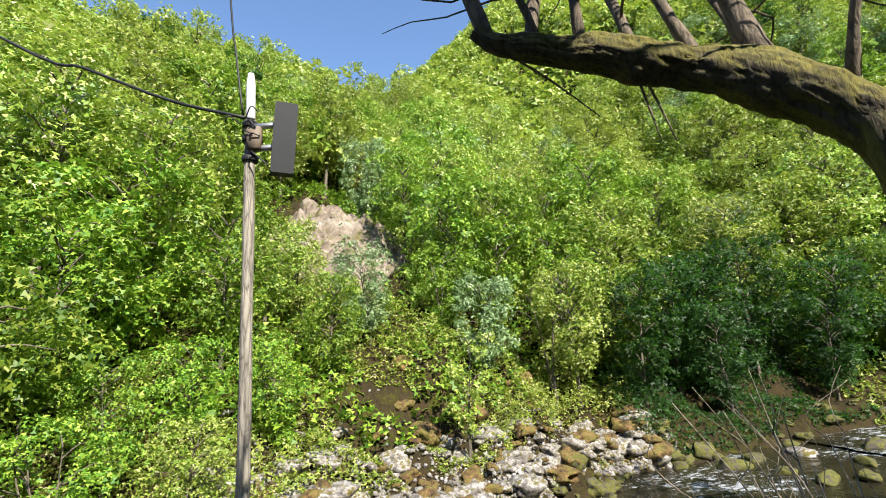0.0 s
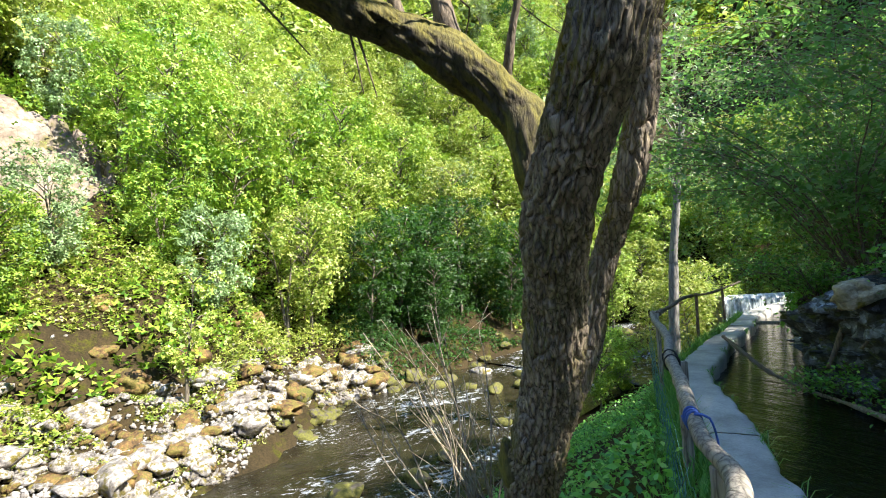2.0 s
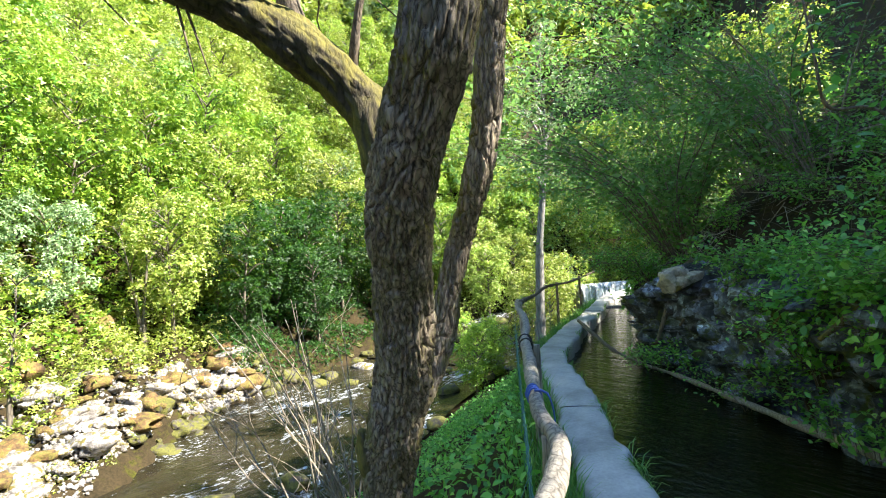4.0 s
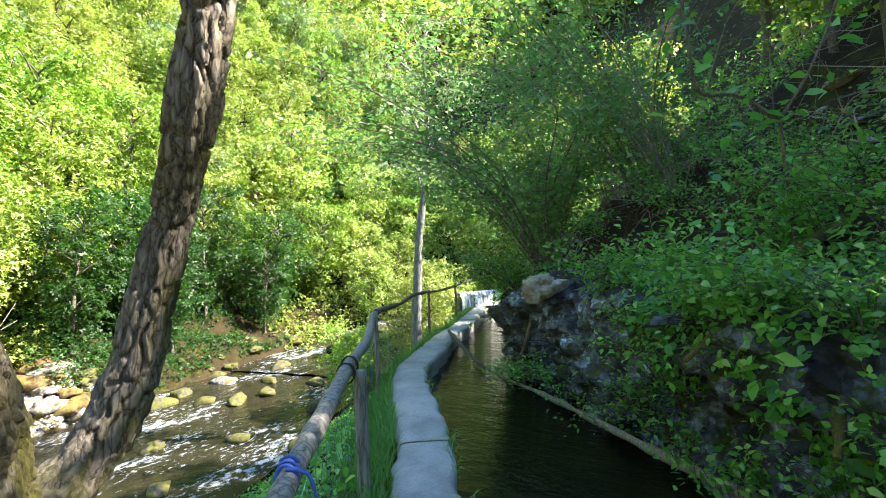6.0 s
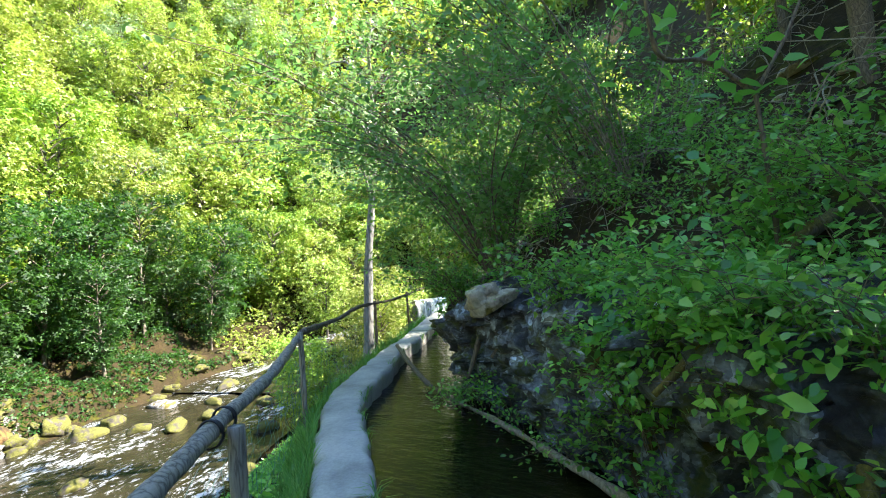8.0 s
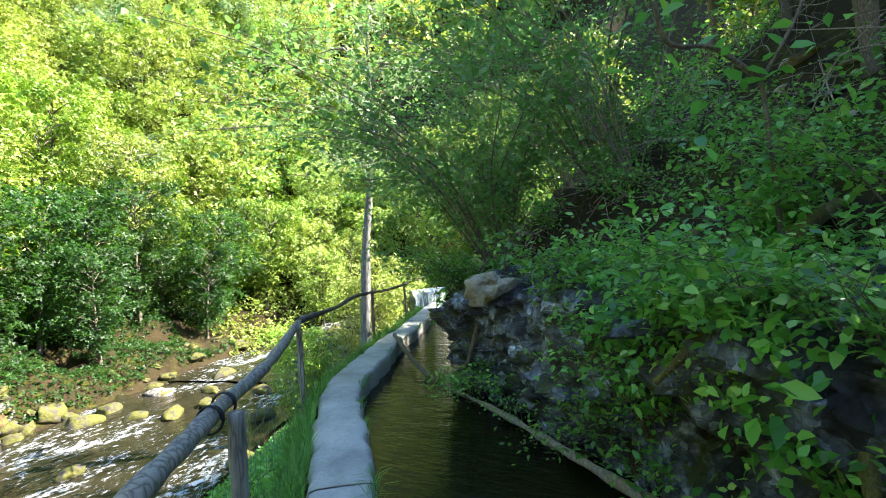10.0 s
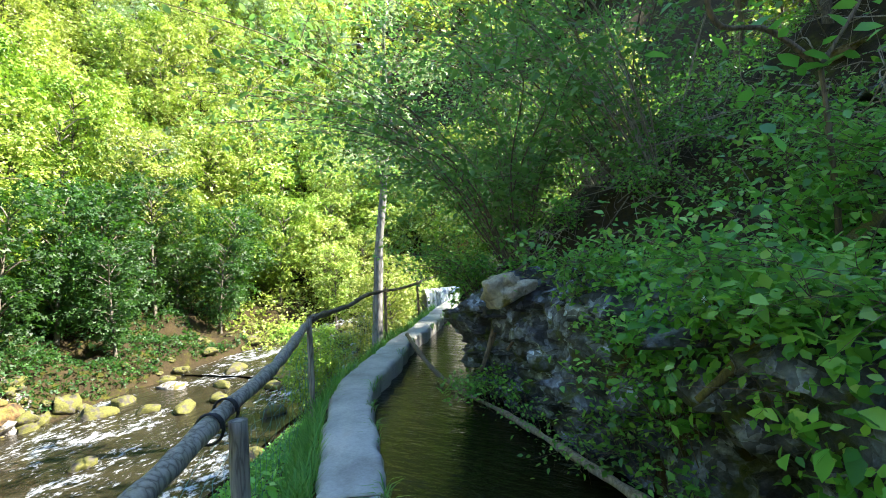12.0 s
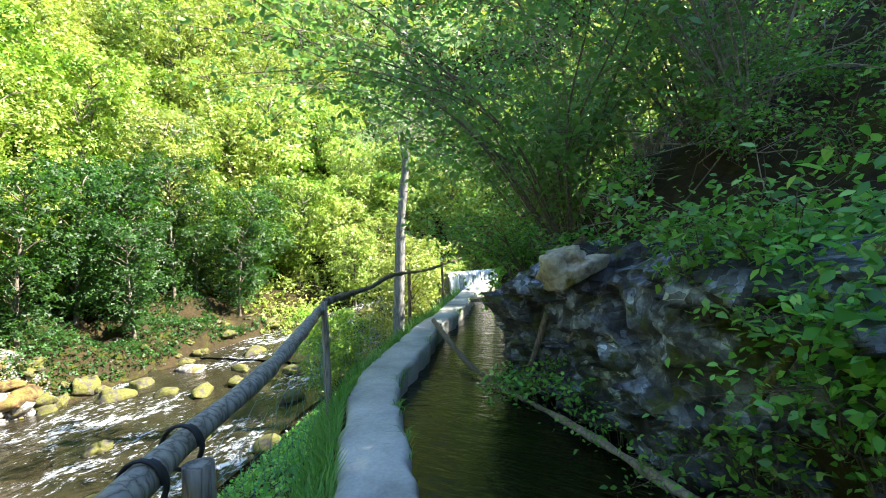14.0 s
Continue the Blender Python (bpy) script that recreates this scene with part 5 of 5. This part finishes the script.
# the forked sapling on the near slope
def build_forked_sapling():
    t = thing("forked_sapling", "slim forked sapling with broad leaves on the slope", "sapling", at=(5.9, 0.2, 1.3))
    o = np.array(t.location)
    st = [([(5.98, 0.16, 1.0), (5.95, 0.18, 1.5), (5.9, 0.2, 1.9), (5.88, 0.22, 2.22)], 0.018), ([(5.88, 0.22, 2.2), (5.7, 0.42, 2.36), (5.55, 0.62, 2.4), (5.5, 0.66, 2.75), (5.52, 0.7, 3.2)], 0.014), ([(5.88, 0.22, 2.2), (5.95, 0.05, 2.5), (6.1, -0.1, 2.9), (6.2, -0.2, 3.3)], 0.01)]
    part("stem", tubes("stem", [tube_arrays(smooth_line(p, 0.04) - o, [r, r * 0.8, r * 0.5], 9, 0.003, 12, 2) for p, r in st]), TWIG, t)
    pool = np.vstack([smooth_line(p, 0.04) for p, r in st[1:]])
    r = np.random.default_rng(6)
    c = pool[r.integers(0, len(pool), 90)] + r.normal(0, 0.12, (90, 3)) - o
    part("foliage", leaf_mesh("foliage", c, r.uniform(0.06, 0.13, 90), LEAF_SHAPE, LEAF_QUADS, 0.8), LEAF_NEAR, t)


build_forked_sapling()


# ---- small things on the slope, the walkway and the rail ----
def scatter_dead_twigs():
    r = np.random.default_rng(12)
    for k in range(240):
        s, m = r.uniform(-1.5, 8), r.uniform(0.0, 4.5)
        p = np.array(slope_at(s, m)) + (0, 0, r.uniform(0.05, 0.5))
        d = r.normal(0, 1, 3) * (1, 1, 0.55)
        d /= np.linalg.norm(d)
        L = r.uniform(0.4, 1.3)
        pts = [p, p + d * L * 0.4 + r.normal(0, 0.05, 3), p + d * L * 0.75 + r.normal(0, 0.08, 3), p + d * L + r.normal(0, 0.1, 3)]
        line = smooth_line(pts, 0.06)
        items = [tube_arrays(line, [0.007, 0.005, 0.002], 6, 0.001, 12, k)]
        for j in range(3):
            q = line[r.integers(2, len(line))]
            items.append(tube_arrays(smooth_line([q, q + r.normal(0, 0.1, 3), q + r.normal(0, 0.18, 3)], 0.05), [0.003, 0.001], 4))
        ob = part("dead_twig", tubes("dead_twig", items), TWIG_PALE if k % 3 else TWIG)
        tagged(ob, "dry bare twig caught on the shaded slope", "twig", "dry twigs on the slope")


scatter_dead_twigs()

LEDGE = [(8.4, -0.5, 2.58, 0.34, 0.25, 0.07), (7.75, -0.5, 2.3, 0.3, 0.2, 0.06), (9.0, -0.9, 3.0, 0.4, 0.3, 0.09), (7.25, -0.45, 2.02, 0.25, 0.18, 0.06), (9.7, -0.5, 3.3, 0.4, 0.3, 0.1), (8.1, -1.1, 2.8, 0.3, 0.25, 0.07), (8.7, -0.2, 2.6, 0.3, 0.22, 0.06), (9.3, -0.3, 2.95, 0.32, 0.24, 0.08), (8.0, -0.1, 2.3, 0.25, 0.2, 0.05), (5.2, 0.08, 0.66, 0.11, 0.07, 0.12)]
for k, (x, y, z, a, b, c) in enumerate(LEDGE):
    boulder("ledge_stone", (x, y, z), (a, b, c), 600 + k, ROCK_PALE if k % 3 else ROCK, "flat pale ledge stone on the slope above", k * 0.9, "ledge stones", 0.8)


def build_roots():
    """Mossy roots that run down over the rock."""
    r = np.random.default_rng(17)
    for k, (s, m0, z0, m1, z1) in enumerate([(1.9, 0.9, 1.55, -0.25, 0.75), (1.2, 0.8, 1.5, -0.2, 0.5), (2.8, 0.7, 1.45, -0.2, 0.6), (4.2, 0.6, 1.4, -0.15, 0.5), (0.5, 0.9, 1.5, -0.2, 0.6), (5.2, 0.5, 1.3, -0.1, 0.2), (6.0, 0.5, 1.3, -0.05, 0.1)]):
        w = float(channel_width(s))
        pts = []
        for f in (0, 0.3, 0.6, 1):
            xy = spot(s + r.uniform(-0.1, 0.1) + f * r.uniform(-0.3, 0.3), -(w + m0 + (m1 - m0) * f))
            pts.append((*xy, z0 + (z1 - z0) * f ** 1.5))
        single_tube("tree_root", pts, [0.045, 0.035, 0.02], BARK_MOSS if k < 3 else TWIG, "mossy root running down over the rock", "root", 12, 0.012, 0.04)


build_roots()


def build_net():
    """Old wire netting between the rail posts."""
    t = thing("wire_netting", "old sagging green wire netting under the handrail", "netting", at=(5.0, 3.1, -0.1))
    o = np.array(t.location)
    r = np.random.default_rng(4)
    ends = [tuple(spot(a, b)) for a, b in ((-1.8, 0.56), (0.25, 0.62), (2.4, 0.54), (5.7, 0.52))] + [(6.6, 4.48), (10.3, 6.52)]
    for (ax, ay), (bx, by) in zip(ends, ends[1:]):
        n = int(math.hypot(bx - ax, by - ay) / 0.09)
        items = []
        for z in np.arange(-0.12, 0.62, 0.12):
            f = np.linspace(0, 1, n)
            c = np.column_stack([ax + (bx - ax) * f, ay + (by - ay) * f, z + 0.015 * np.sin(np.arange(n) * 1.3 + z * 20) - 0.06 * np.sin(np.pi * f) + 0.01 * r.normal(size=n)])
            items.append(tube_arrays(c - o, [0.0016, 0.0016], 3))
        for k in range(0, n, 2):
            f = k / n
            x, y = ax + (bx - ax) * f, ay + (by - ay) * f
            c = np.array([(x + 0.012 * r.normal(), y + 0.012 * r.normal(), z) for z in np.arange(-0.18, 0.6, 0.13)])
            items.append(tube_arrays(c - o, [0.0016, 0.0016], 3))
        part("net_panel", tubes("net_panel", items), GREEN_NET, t)


build_net()
cx, cy = spot(0.72, 0.545)
single_tube("blue_cord", [(cx, cy, 0.81), (cx + 0.05, cy - 0.04, 0.79), (cx + 0.07, cy - 0.06, 0.66), (cx + 0.06, cy - 0.05, 0.5), (cx + 0.1, cy - 0.02, 0.35)], [0.006, 0.006], BLUE_CORD, "blue cord tied to the handrail and hanging down", "cord", 6, 0.002, 0.03)
a = np.linspace(0, 2 * np.pi * 3, 50)
part("cord_knot", tubes("cord_knot", [tube_arrays(np.column_stack([cx + 0.004 * a - 0.036 * np.cos(a) * 0.5, cy + 0.004 * a + 0.036 * np.cos(a) * 0.8, 0.77 + 0.05 * np.sin(a)]), [0.006, 0.006], 6)]), BLUE_CORD)
tagged(bpy.data.objects["cord_knot"], "blue cord wound round the wooden handrail", "cord")


def wall_tufts():
    """Grass and moss that root in the channel wall's edges."""
    r = np.random.default_rng(23)
    C, H = [], []
    for s in list(r.uniform(0, 14, 26)):
        side = -0.2 if r.random() < 0.6 else 0.2
        m = r.integers(20, 70)
        xy = spot(s + r.normal(0, 0.14, m), side * r.uniform(0.95, 1.2, m))
        C.append(np.column_stack([xy, r.uniform(-0.12, -0.02, m)]))
    base = np.vstack(C)
    n = len(base)
    a = r.uniform(0, 6.28, n)
    d = np.column_stack([np.cos(a), np.sin(a), 0 * a])
    side = np.column_stack([-np.sin(a), np.cos(a), 0 * a])
    h = r.uniform(0.06, 0.2, n)[:, None]
    w = r.uniform(0.002, 0.005, n)[:, None]
    up = np.array((0, 0, 1.0))
    V = np.stack([base - side * w, base + side * w, base + d * h * 0.35 + up * h * 0.5 + side * w, base + d * h * 0.35 + up * h * 0.5 - side * w, base + d * h * 0.9 + up * h * 0.55 + side * w * 0.1, base + d * h * 0.9 + up * h * 0.55 - side * w * 0.1], 1).reshape(-1, 3)
    i = np.arange(n)[:, None] * 6
    tagged(part("wall_grass", mesh_from("wall_grass", V, np.vstack([i + np.array([[0, 1, 2, 3]]), i + np.array([[3, 2, 4, 5]])])), GRASS), "grass tufts rooted in the walkway's edges", "grass", kind="stuff")


wall_tufts()
